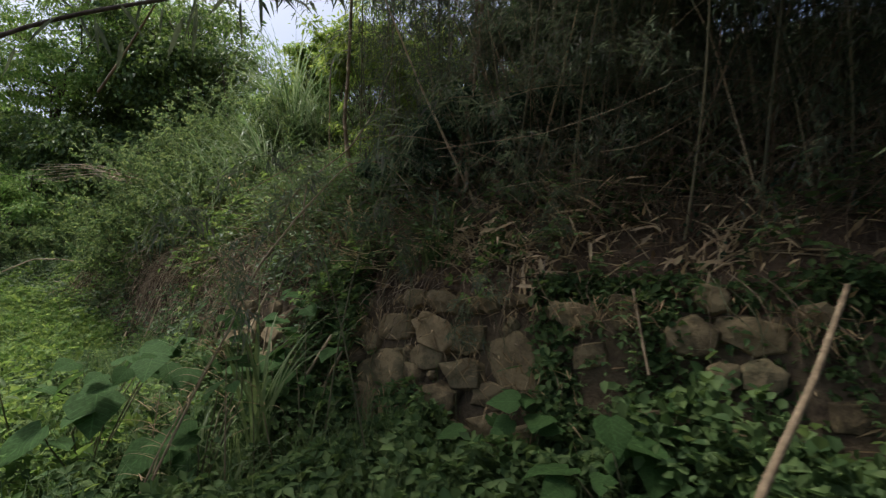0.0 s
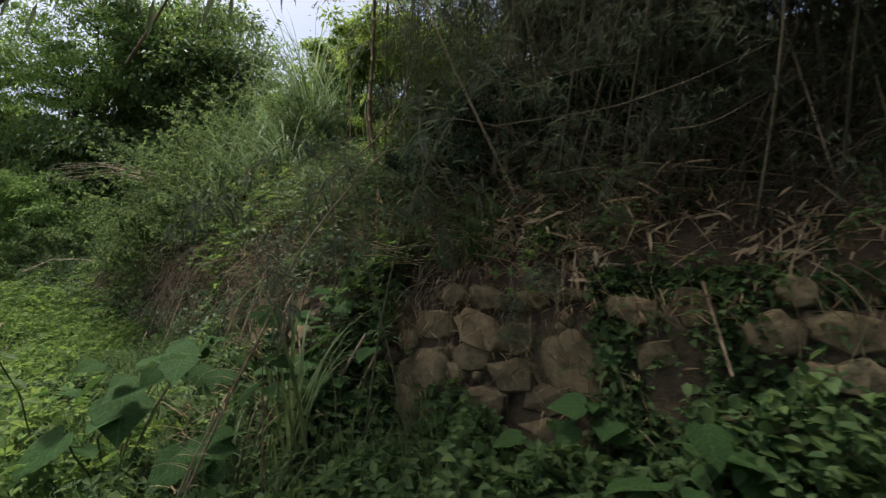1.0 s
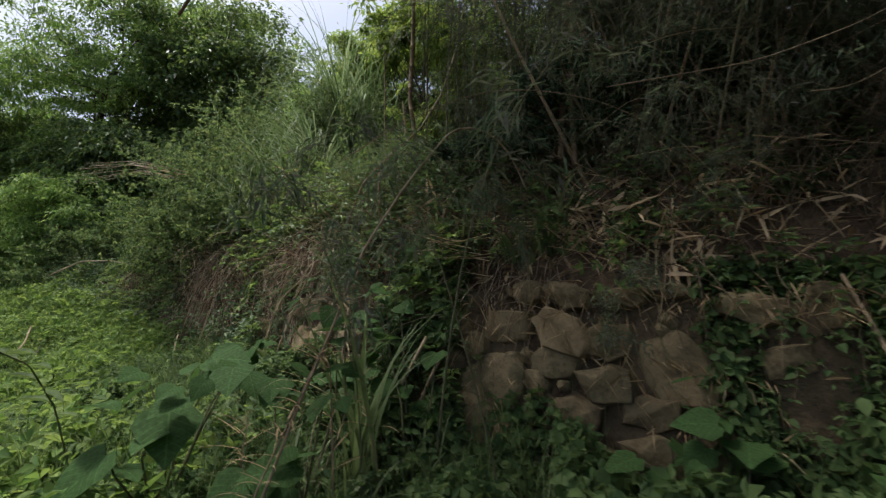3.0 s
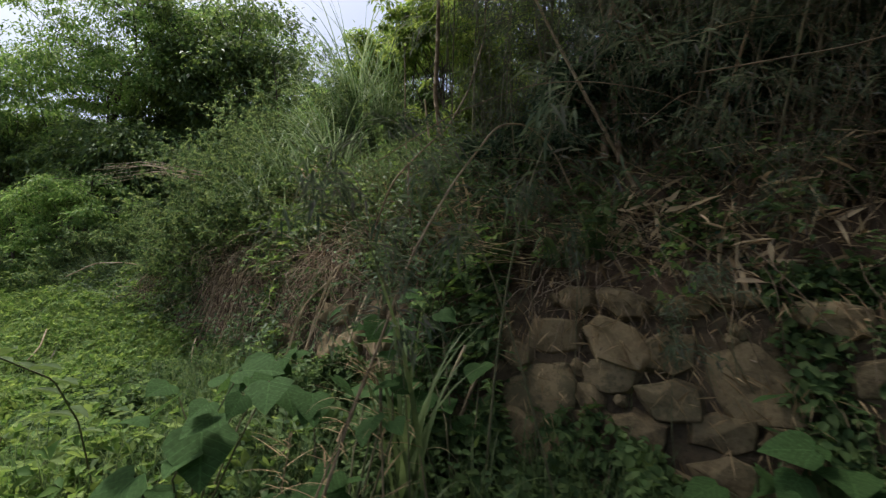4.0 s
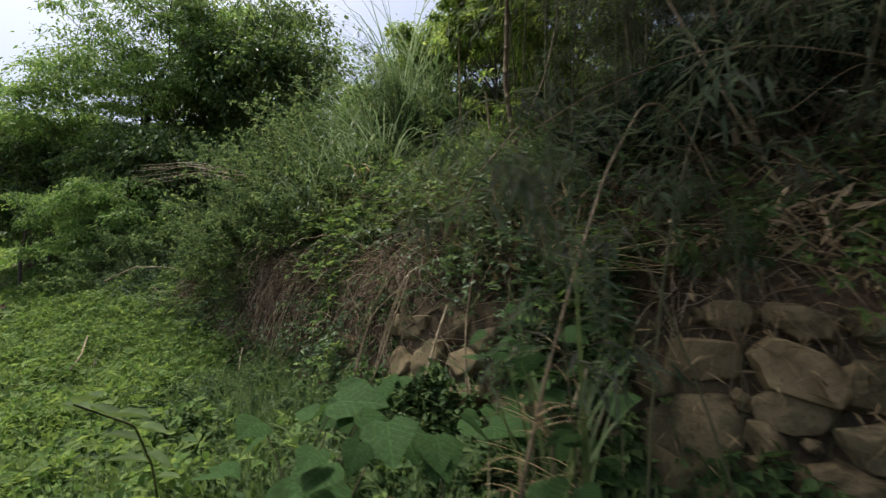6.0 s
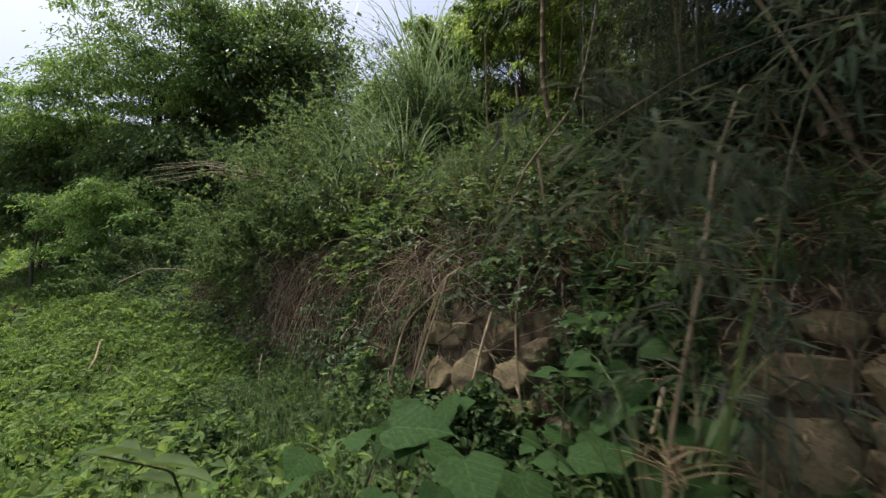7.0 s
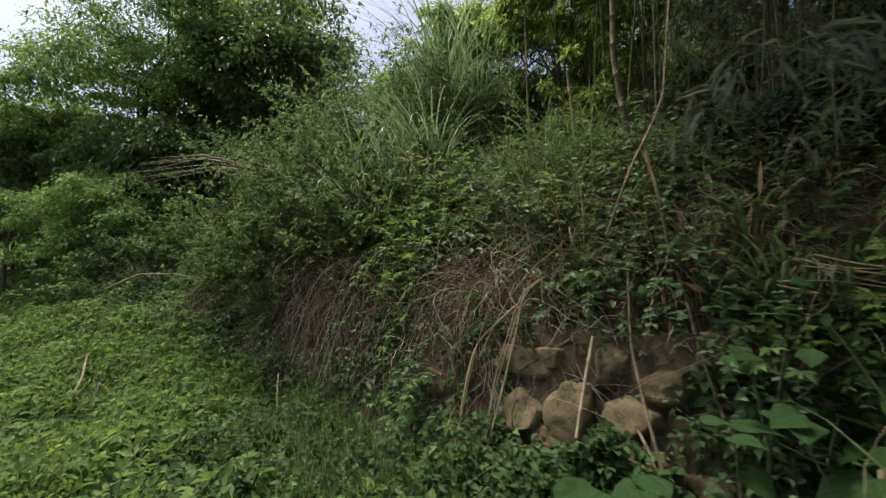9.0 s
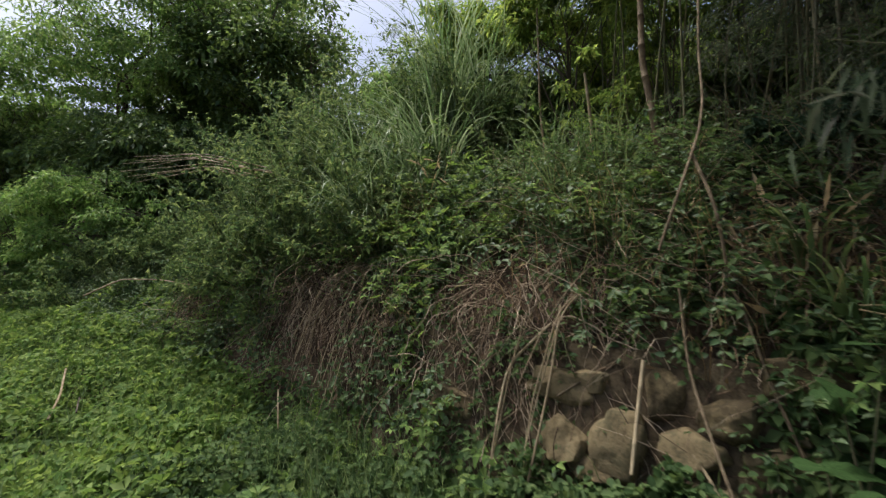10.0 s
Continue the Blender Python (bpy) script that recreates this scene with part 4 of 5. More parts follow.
def root_curtain(x0, x1, z_top, z_low, count, seed):
    """Dry roots and dead stems that hang over the bank's face in tangled bunches."""
    r = np.random.default_rng(seed)
    lines = []
    bunch = [(r.uniform(x0, x1), r.normal() * 0.35, r.uniform(0.5, 1.0)) for _ in range(max(3, count // 16))]
    for _ in range(count):
        bx, way, reach = bunch[int(r.integers(0, len(bunch)))]
        x = bx + r.normal() * 0.09
        zt = z_top - abs(r.normal()) * 0.28 + 0.1
        zl = z_low + (zt - z_low) * (1 - reach) + r.random() * 0.5
        v = np.interp(zt, [0.1, 1.15, 1.55], [-0.05, 0.42, 0.66])
        p = np.array([x, float(foot(x)) + v / 0.87 - 0.06, zt])
        d = np.array([-0.25 + way + r.normal() * 0.4, -0.35 + r.normal() * 0.3, -0.05])
        line, rad = [(*p, 0.0015)], r.uniform(0.001, 0.003) * (2.0 if r.random() < 0.06 else 1)
        while (p[2] > zl or len(line) < 4) and len(line) < 22:
            d = unit(d + np.array([0.05 * way, 0.06, -0.22]) + r.normal(size=3) * 0.34)
            p = p + d * 0.055
            lim = float(foot(p[0])) + np.interp(p[2], [0.1, 0.6, 1.15, 1.6], [-0.1, 0.08, 0.34, 0.6]) / 0.87
            p[1] = min(p[1], lim)
            line.append((*p, rad))
        lines.append(line)
    ob = obj("root_curtain", tubes("root_curtain", M_ROOT, lines, 4))
    return tagged(ob, "brown dry roots and dead stems hanging over the bank", "roots", "hanging roots", "stuff")


root_curtain(-4.7, -3.3, 1.4, 0.0, 460, 401)
root_curtain(-2.75, -1.85, 1.3, 0.15, 220, 402)
root_curtain(-6.9, -6.2, 1.0, 0.3, 140, 403)
root_curtain(-5.6, -5.1, 0.8, 0.2, 40, 405)
root_curtain(-1.9, -0.6, 1.45, 0.9, 90, 406)
root_curtain(-0.5, 1.3, 1.25, 0.75, 110, 407)

x, y = spot(17000, -1.5, 3.4, 0.22, 2.4)
keep = rng.random(len(x)) < np.clip(1.1 - 0.4 * (y - foot(x)), 0.1, 1) * np.clip(2.6 * vnoise(x, y, 2.2, 81) - 0.6, 0.15, 1) * np.where(x > 1.0, 0.4, 0.8)
x, y = x[keep], y[keep]
n = len(x)
nn = ground_n(x, y)
P = np.stack([x, y, ground_z(x, y)], -1) + nn * (rng.random((n, 1)) ** 2 * 0.14 + 0.005)
D = rand_dirs(n) - nn * 0.1 + nn * rng.normal(size=(n, 1)) * 0.55
s = rng.uniform(0.5, 1.4, n)
tagged(obj("leaf_litter", leaves("leaf_litter", M_STRAW, P, D, nn + rand_dirs(n) * 0.6, 0.1 * s, 0.012 * s * rng.uniform(0.5, 2.0, n), SLIM, 0.05)),
       "dry straw-coloured bamboo leaves littering the slope", "leaf litter", kind="stuff")
x, y = spot(500, -9, -0.6, 0.1, 2.0)
n = len(x)
nn = ground_n(x, y)
tagged(obj("dry_leaves", leaves("dry_leaves", M_STRAW, np.stack([x, y, ground_z(x, y)], -1) + nn * 0.2 * rng.random((n, 1)), rand_dirs(n), nn + rand_dirs(n) * 0.6, 0.12, 0.015, SLIM, 0.1)),
       "scattered dry leaves caught in the creepers", "leaf litter", kind="stuff")


def cane(points, r0, r1, label="dry straw-coloured dead bamboo cane lying on the slope", name="dead_cane", mat=None, sides=7, group="dead canes"):
    """A dry cane with nodes along a bent line."""
    pts = [Vector(p) for p in points]
    fine = []
    for a, b in zip(pts[:-1], pts[1:]):
        k = max(2, int((b - a).length / 0.06))
        fine += [a.lerp(b, i / k) for i in range(k)]
    fine.append(pts[-1])
    for _ in range(3):
        fine = [fine[0]] + [(a + b * 2 + c) / 4 for a, b, c in zip(fine[:-2], fine[1:-1], fine[2:])] + [fine[-1]]
    line = []
    for i, p in enumerate(fine):
        q = r0 + (r1 - r0) * i / (len(fine) - 1)
        if i % 4 == 2 and r0 > 0.006 and i + 1 < len(fine):
            t = (fine[i + 1] - p).normalized() * 0.006
            line += [(*(p - t), q), (*p, q * 1.25), (*(p + t), q)]
        else:
            line.append((*p, q))
    return tagged(obj(name, tubes(name, mat or M_CANE, [line], sides)), label, "cane" if name == "dead_cane" else "vine" if "vine" in name else "twig", group)


# tangle of dead twigs below the grove
lines = []
for i in range(1700):
    px = rng.uniform(-0.9 if i % 3 else 0.2, 3.4)
    pv = rng.uniform(0.45, 2.0)
    py = float(foot(px)) + pv / 0.87
    ln = rng.uniform(0.25, 1.1) if i % 3 else rng.uniform(0.8, 1.9)
    way = (rng.normal() * 0.7, rng.normal() * 0.35 - 0.15, rng.uniform(0.1, 1.3) + (0 if i % 3 else 0.8))
    lines.append(tapered(wander((px, py, float(ground_z(px, py)) - 0.02), way, ln, 6, 0.16, 0.1), rng.uniform(0.0015, 0.0045), 0.001))
tagged(obj("dead_twigs", tubes("dead_twigs", M_TWIG, lines, 3)), "tangle of thin dead twigs below the grove", "twigs", kind="stuff")
lines = []
for i in range(860):
    px = rng.uniform(-7, -0.4) if i < 560 else rng.uniform(-2.6, -0.2)
    py = float(foot(px)) + rng.uniform(0.1, 1.9) / 0.87
    way = (rng.normal() * 0.6 - 0.3, -0.5 + rng.normal() * 0.4, rng.uniform(0.0, 1.0))
    lines.append(tapered(wander((px, py, float(ground_z(px, py))), way, rng.uniform(0.3, 1.0), 7, 0.15, 0.14), rng.uniform(0.0015, 0.004), 0.001))
tagged(obj("dry_stems", tubes("dry_stems", M_ROOT, lines, 3)), "thin dry stems sticking out of the creepers", "twigs", kind="stuff")
x, y = spot(3600, -7.5, -0.3, 0.25, 1.0)
keep = (vnoise(x, y, 2.3, 91) > 0.55) & ((x < -2.6) | (rng.random(len(x)) < 0.25))
x, y = x[keep], y[keep]
n = len(x)
me = blades("dry_grass", M_STRAW, np.stack([x, y, ground_z(x, y)], -1), rand_dirs(n) * 0.8 + np.array([-0.7, -0.9, 0]), rng.uniform(0.3, 0.85, n), rng.uniform(0.002, 0.005, n), rng.uniform(1.6, 3.0, n), 5)
tagged(obj("dry_grass", me), "dry straw-coloured grass drooping over the bank", "grass", kind="stuff")
# loose sticks on the litter slope
for i in range(190):
    px = rng.uniform(-0.7, 3.0)
    py = float(foot(px)) + rng.uniform(0.3, 1.7) / 0.87
    a, ln = rng.uniform(0, math.pi), rng.uniform(0.15, 0.6)
    qx, qy = px + math.cos(a) * ln, py + math.sin(a) * ln * 0.35
    p0, p1 = gz(px, py), gz(qx, qy)
    lift = rng.uniform(0.01, 0.12)
    cane([(*p0[:2], p0[2] + 0.015), ((p0[0] + p1[0]) / 2, (p0[1] + p1[1]) / 2 - 0.02, (p0[2] + p1[2]) / 2 + lift * 0.7), (*p1[:2], p1[2] + lift)], rng.uniform(0.003, 0.009), 0.003, "dry broken stick among fallen leaves", "stick", M_CANE if i % 2 else M_TWIG, 5, "loose sticks")

cane([gz(0.38, 0.5), (0.64, 0.82, 0.29), (0.98, 1.2, 0.55), (1.135, 1.38, 0.67), (1.49, 1.73, 0.9), (1.905, 2.18, 1.2)], 0.0145, 0.0125, "dry brown bamboo cane leaning across the weeds", mat=M_TWIG)
cane([(1.19, 2.84, 1.12), (1.16, 2.62, 0.94), (1.15, 2.42, 0.72)], 0.010, 0.008, "short dry bamboo cane leaning on the stones", mat=M_TWIG)
cane([(-0.87, 3.32, 0.72), (-1.04, 3.05, 0.36), (-1.15, 2.77, 0.1)], 0.012, 0.011, "dry bamboo cane leaning on the stones")
cane([(-0.77, 3.28, 0.61), (-0.88, 3.15, 0.37), (-0.96, 2.99, 0.06)], 0.011, 0.012, "dry bamboo cane leaning on the stones")
cane([gz(-1.28, 1.75), (-1.16, 2.0, 0.48), (-1.117, 2.135, 0.7), (-1.06, 2.284, 0.918), (-0.952, 2.4, 1.272), (-0.82, 2.72, 1.62), (-0.628, 3.018, 1.96), (-0.48, 3.3, 2.03), (-0.33, 3.45, 1.92), (-0.22, 3.46, 1.65)], 0.0065, 0.005, "long dead bamboo bent over into an arch")
cane([(0.08, 2.22, 1.86), (0.37, 2.26, 1.9), (0.61, 2.28, 1.93), (0.99, 2.42, 2.08), (1.5, 2.7, 2.35)], 0.0024, 0.0016, "thin dry stem arching before the grove", "dry_vine", M_TWIG, 5, "vines")
cane([(-1.2, 2.75, 1.75), (-0.83, 2.8, 1.97), (-0.45, 2.88, 2.11), (-0.17, 2.88, 2.1), (0.13, 2.9, 2.03), (0.4, 3.0, 1.93)], 0.003, 0.002, "thin dry stem arching before the grove", "dry_vine", M_TWIG, 5, "vines")
cane([(0.95, 2.6, 1.9), (1.2, 2.75, 1.95), (1.5, 2.8, 2.12)], 0.003, 0.002, "thin dry stem hanging from the grove", "dry_vine", M_TWIG, 5, "vines")
cane([(-3.66, 5.5, 1.42), (-3.85, 5.42, 1.36), (-3.98, 5.38, 1.14), (-4.15, 5.45, 0.9), (-4.22, 5.5, 0.6)], 0.006, 0.004, "bleached twig bending out of the roots", "twig", M_CANE, 5, "twigs")
cane([(-4.5, 5.45, 0.3), (-4.42, 5.3, 0.22), (-4.36, 5.2, 0.1), (-4.34, 5.15, -0.08)], 0.008, 0.007, "bleached twig standing in the weeds", "twig", M_CANE, 5, "twigs")
cane([(-8.3, 7.0, 1.0), (-7.8, 7.1, 1.22), (-7.1, 7.0, 1.22), (-6.6, 6.95, 1.15)], 0.012, 0.007, "bleached branch hanging out of the shrub", "twig", M_CANE, 5, "twigs")
cane([(-1.74, 3.98, 0.97), (-1.8, 3.86, 0.75), (-1.85, 3.76, 0.52)], 0.010, 0.009, "pale dry cane before the stones")
cane([(-1.6, 3.76, 0.62), (-1.55, 3.7, 0.55), (-1.52, 3.62, 0.44)], 0.008, 0.006, "pale dry sheath before the stones")
cane([(-1.54, 4.1, 1.35), (-1.58, 3.85, 0.95), (-1.56, 3.63, 0.7), (-1.5, 3.4, 0.35), (-1.46, 3.3, 0.05)], 0.008, 0.007, "brown vine stem hanging over the stones", "vine_stem", M_TWIG, 5, "vines")
cane([(-1.34, 4.25, 1.5), (-1.3, 3.99, 1.24), (-1.3, 3.77, 0.96), (-1.26, 3.6, 0.7)], 0.009, 0.007, "brown vine stem hanging over the stones", "vine_stem", M_TWIG, 5, "vines")
cane([(-2.1, 4.3, 1.2), (-2.17, 4.08, 0.86), (-2.28, 3.92, 0.45), (-2.38, 3.86, 0.1)], 0.007, 0.006, "dry cane hanging over the stones")
cane([(-2.15, 4.3, 1.1), (-2.4, 4.22, 0.88), (-2.46, 4.1, 0.59), (-2.52, 4.03, 0.2)], 0.007, 0.005, "dry cane hanging over the roots")
cane([(-1.85, 4.1, 0.93), (-2.02, 4.1, 0.83), (-2.14, 4.12, 0.74)], 0.009, 0.006, "short dry twig lying on the stones", "twig", M_TWIG, 5, "twigs")
cane([(-1.3, 5.2, 2.1), (-1.36, 5.15, 2.45), (-1.42, 5.2, 2.9), (-1.4, 5.3, 3.5), (-1.38, 5.4, 4.6)], 0.026, 0.018, "tall brown dry bamboo standing on the bank", "dead_cane", M_TWIG)
cane([(-1.66, 3.98, 1.5), (-1.53, 4.02, 1.85), (-1.35, 4.32, 2.15), (-1.2, 4.68, 2.42), (-1.06, 5.13, 2.9), (-0.92, 5.5, 3.6), (-0.9, 5.6, 4.6)], 0.007, 0.011, "long bare vine stem climbing into the grove", "vine_stem", M_TWIG, 6, "vines")
cane([(-1.44, 4.18, 2.0), (-1.4, 4.0, 1.72), (-1.36, 3.98, 1.4)], 0.010, 0.008, "bare vine stem on the bank", "vine_stem", M_TWIG, 5, "vines")
cane([(-2.04, 6.4, 2.2), (-2.11, 6.5, 2.95), (-2.12, 6.6, 4.1)], 0.013, 0.009, "thin dry bamboo standing before the hollow")
cane([(-1.66, 6.0, 2.3), (-1.68, 6.0, 2.75), (-1.72, 6.02, 3.15)], 0.016, 0.013, "broken dry bamboo stub")
cane([(0.03, 3.84, 1.9), (0.08, 4.2, 2.5), (0.14, 4.6, 3.3), (0.2, 4.8, 4.4)], 0.024, 0.02, "brown dry bamboo standing in the grove", "dead_cane", M_TWIG)
cane([(0.12, 3.8, 1.85), (0.13, 4.1, 2.5), (0.2, 4.5, 3.4), (0.3, 4.7, 4.6)], 0.022, 0.018, "brown dry bamboo standing in the grove", "dead_cane", M_TWIG)
cane([(-1.6, 1.25, 1.9), (-1.32, 1.37, 2.13), (-1.16, 1.54, 2.28), (-0.97, 1.72, 2.41), (-0.71, 1.95, 2.6), (0.2, 2.6, 3.2), (0.8, 3.4, 3.3)], 0.007, 0.014, "dark dead branch hanging out of the grove", "dead_branch", M_BARK, 6, "twigs")
cane([(-1.0, 1.7, 2.38), (-1.17, 1.74, 2.21), (-1.33, 1.77, 2.06)], 0.004, 0.006, "dry twig dangling from the dead branch", "twig", M_CANE, 5, "twigs")
cane([(-7.86, 6.6, 0.35), (-7.2, 6.0, 0.1), (-6.6, 5.4, 0.02)], 0.01, 0.008, "dark dead stick lying on the ground vines", "stick", M_BARK, 5, "loose sticks")
cane([(-7.3, 5.9, 0.3), (-6.9, 5.5, 0.15), (-6.5, 5.05, 0.08)], 0.012, 0.01, "bleached stick lying on the ground vines", "stick", M_CANE, 5, "loose sticks")
for i in range(9):
    u = i / 9
    cane([(-5.3 + 0.3 * rng.normal() * 0.5, 6.5 + 0.1 * rng.normal(), 2.42 + 0.12 * u), (-6.0, 6.45 + 0.1 * rng.normal(), 2.66 + 0.2 * (u - 0.5)), (-6.7 - 0.6 * rng.random(), 6.5 + 0.1 * rng.normal(), 2.68 + 0.4 * (u - 0.6))], 0.0068, 0.003, "long dry reed stalk leaning out over the bank", "dry_reed", M_CANE, 4, "dry reeds")


for i in range(14):
    rx = -4.25 + rng.uniform(0, 0.65) if i < 9 else -2.45 + rng.uniform(0, 0.35)
    ry = float(foot(rx))
    zt, ln = rng.uniform(1.15, 1.5), rng.uniform(0.5, 1.2)
    cane([(rx + 0.25, ry + 0.38, zt), (rx + 0.1, ry + 0.12, zt - 0.1), (rx - 0.05, ry + 0.02, zt - 0.5 * ln), (rx - 0.12 - 0.1 * rng.random(), ry - 0.12, zt - ln)], rng.uniform(0.003, 0.006), 0.003, "bleached dry root hanging over the bank", "hanging_root", M_CANE, 5, "hanging roots")


for i in range(40):
    rx = rng.uniform(-0.6, 2.8)
    ry, zt = float(foot(rx)) + 0.42, rng.uniform(1.1, 1.3)
    ln = rng.uniform(0.25, 0.8)
    cane([(rx, ry, zt), (rx + rng.normal() * 0.06, ry - 0.24, zt - 0.12), (rx + rng.normal() * 0.12, ry - 0.38, zt - ln)], rng.uniform(0.002, 0.005), 0.002, "thin dry stem dangling over the stones", "dry_vine", M_TWIG if i % 3 else M_VINE, 4, "vines")


# dead culms leaning every way in the grove
for i in range(34):
    px = rng.uniform(0.2, 3.4)
    py = float(foot(px)) + rng.uniform(0.7, 2.4) / 0.87
    p = np.array(gz(px, py))
    a, ln = rng.normal() * 0.4 + (0.4 if i % 2 else -0.1), rng.uniform(1.2, 2.8)
    q = p + np.array([math.sin(a), rng.uniform(-0.25, 0.3), math.cos(a)]) * ln
    mid = (p + q) / 2 + rng.normal(size=3) * 0.08
    cane([tuple(p), tuple(mid), tuple(q)], rng.uniform(0.006, 0.016), 0.005, "thin brown dead bamboo leaning in the grove", "dead_cane", M_CANE if i % 3 else M_TWIG, 6)
for i in range(16):
    px = rng.uniform(-0.4, 2.2)
    py = float(foot(px)) + rng.uniform(0.5, 1.3) / 0.87
    z0 = rng.uniform(1.5, 2.6)
    ln = rng.uniform(0.5, 1.3)
    cane([(px - ln / 2, py + rng.normal() * 0.1, z0 + rng.normal() * 0.12), (px, py, z0 + 0.05), (px + ln / 2, py + rng.normal() * 0.1, z0 + rng.normal() * 0.15)], 0.003, 0.002, "thin dry stem caught among the bamboo", "dry_vine", M_CANE, 4, "vines")


# dead whorls of bamboo leaves
M_SHEATH = leaf_mat("dry_sheath", [(0.23, 0.165, 0.092), (0.38, 0.29, 0.172), (0.5, 0.4, 0.258), (0.3, 0.226, 0.132)], 0.65, 0.15, 0.25)


for i in range(70):
    px = rng.uniform(-0.2, 1.5)
    py = float(foot(px)) + rng.uniform(0.4, 1.0) / 0.87
    a, ln = rng.uniform(-0.9, 0.9) + (0 if i % 2 else math.pi), rng.uniform(0.18, 0.45)
    p = gz(px, py)
    q = (px + math.cos(a) * ln, py + rng.uniform(-0.2, 0.05) * ln, p[2] + abs(math.sin(a)) * ln + 0.03)
    cane([p, ((p[0] + q[0]) / 2, (p[1] + q[1]) / 2, (p[2] + q[2]) / 2 + 0.02), q], rng.uniform(0.003, 0.007), 0.002, "pale broken bamboo stick in the litter", "stick", M_SHEATH, 5, "loose sticks")


def straw_star(x, y, count, seed):
    """Broken dry culms and sheaths fallen across one another on the slope."""
    r = np.random.default_rng(seed)
    for k in range(count):
        a, ln = r.uniform(0, 2 * math.pi), r.uniform(0.12, 0.4)
        cx, cy = x + r.normal() * 0.09, y + r.normal() * 0.06
        p, q = gz(cx - math.cos(a) * ln * 0.5, cy - math.sin(a) * ln * 0.3), gz(cx + math.cos(a) * ln * 0.5, cy + math.sin(a) * ln * 0.3)
        up = r.uniform(0.02, 0.1)
        cane([(*p[:2], p[2] + 0.02), ((p[0] + q[0]) / 2, (p[1] + q[1]) / 2 - 0.03, max(p[2], q[2]) + 0.03), (*q[:2], q[2] + up)], r.uniform(0.005, 0.012), r.uniform(0.003, 0.007), "pale broken bamboo culm fallen across the litter", "stick", M_SHEATH, 5, "loose sticks")


straw_star(0.11, 3.58, 16, 660)
straw_star(0.58, 3.3, 14, 661)
straw_star(-0.25, 3.7, 8, 662)
straw_star(1.75, 2.95, 12, 663)
straw_star(-1.1, 4.36, 12, 664)
straw_star(-1.2, 4.24, 9, 665)
straw_star(-0.72, 3.84, 9, 666)
# thin straws caught in the creepers
for i in range(9):
    sx, sz, ln = -0.78 + 0.04 * rng.normal(), 1.24 + 0.07 * rng.normal(), rng.uniform(0.3, 0.6)
    sy = float(foot(sx)) + 0.36
    cane([(sx - ln * 0.4, sy + 0.02, sz + 0.05 * rng.normal()), (sx, sy - 0.03, sz), (sx + ln * 0.6, sy - 0.25, sz - 0.03 + 0.05 * rng.normal())], 0.0035, 0.002, "thin pale straw caught in the creepers", "straw", M_SHEATH, 4, "loose sticks")


def dead_whorl(x, y, z, count, length, width, seed, spread=2.6):
    r = np.random.default_rng(seed)
    D = unit(r.normal(size=(count, 3)) * np.array([1, 0.5, 0.8]) + np.array([0, -0.35, 0.1]))
    P = r.normal(size=(count, 3)) * 0.03 * spread
    ob = new("dead_whorl")
    ob.location = (x, y, z)
    N = np.array([0, -1.0, 0.6]) + r.normal(size=(count, 3)) * 0.4
    for k in range(count):
        obj("dry_leaf", leaves("dry_leaf", M_SHEATH, P[k:k + 1], D[k:k + 1], N[k:k + 1], length * r.uniform(0.5, 1.2), width * r.uniform(0.5, 1.3), OVAL, 0.15), ob)
    return tagged(ob, "tangle of pale dry bamboo leaves and sheaths", "leaf litter", "dead leaf tangles")


for i, (dx, dz, cn, dl, dw) in enumerate(((0.28, 1.56, 16, 0.26, 0.024), (0.5, 1.32, 18, 0.2, 0.022), (0.62, 1.22, 16, 0.2, 0.026), (0.38, 1.42, 12, 0.22, 0.025), (0.05, 1.45, 10, 0.18, 0.02),
                                          (0.95, 1.42, 12, 0.2, 0.025), (1.35, 1.5, 14, 0.2, 0.018), (1.75, 1.42, 16, 0.2, 0.018), (2.05, 1.5, 16, 0.2, 0.018), (1.9, 1.28, 14, 0.18, 0.016),
                                          (1.5, 1.25, 10, 0.16, 0.03), (-0.35, 1.3, 8, 0.14, 0.02), (0.75, 1.6, 12, 0.22, 0.02), (1.15, 1.75, 12, 0.24, 0.02))):
    v = float(np.interp(dz, [1.0, 1.2, 1.55, 1.93], [0.36, 0.45, 0.7, 1.1])) - 0.05
    dead_whorl(dx, float(foot(dx)) + v / 0.87, dz, cn, dl, dw, 600 + i)


def dry_spray(points, count, low, high, seed, label="dry straw-coloured leaves drooping from a dead stalk"):
    """Thin dry leaves drooping from a bent dead stalk."""
    r = np.random.default_rng(seed)
    root = new("dry_spray")
    root.location = points[0]
    a = np.array(points) - np.array(points[0])
    t = np.linspace(0, len(a) - 1, 20)
    line = np.stack([np.interp(t, range(len(a)), a[:, i]) for i in range(3)], -1)
    obj("stem", tubes("stem", M_CANE, [[(*p, 0.0055 - 0.0002 * i) for i, p in enumerate(line)]], 5), root)
    P = line[r.integers(5, 20, count)] + r.normal(size=(count, 3)) * 0.012
    D = unit(r.normal(size=(count, 3)) * np.array([0.8, 0.7, 0.5]) + np.array([-0.15, -0.2, -0.35]))
    ln = r.uniform(low, high, count)
    obj("leafage", blades("leafage", M_STRAW, P, D, ln, r.uniform(0.003, 0.007, count), r.uniform(0.2, 1.9, count), 6, 0.35), root)
    return tagged(root, label, "dead leaves", "dry sprays")


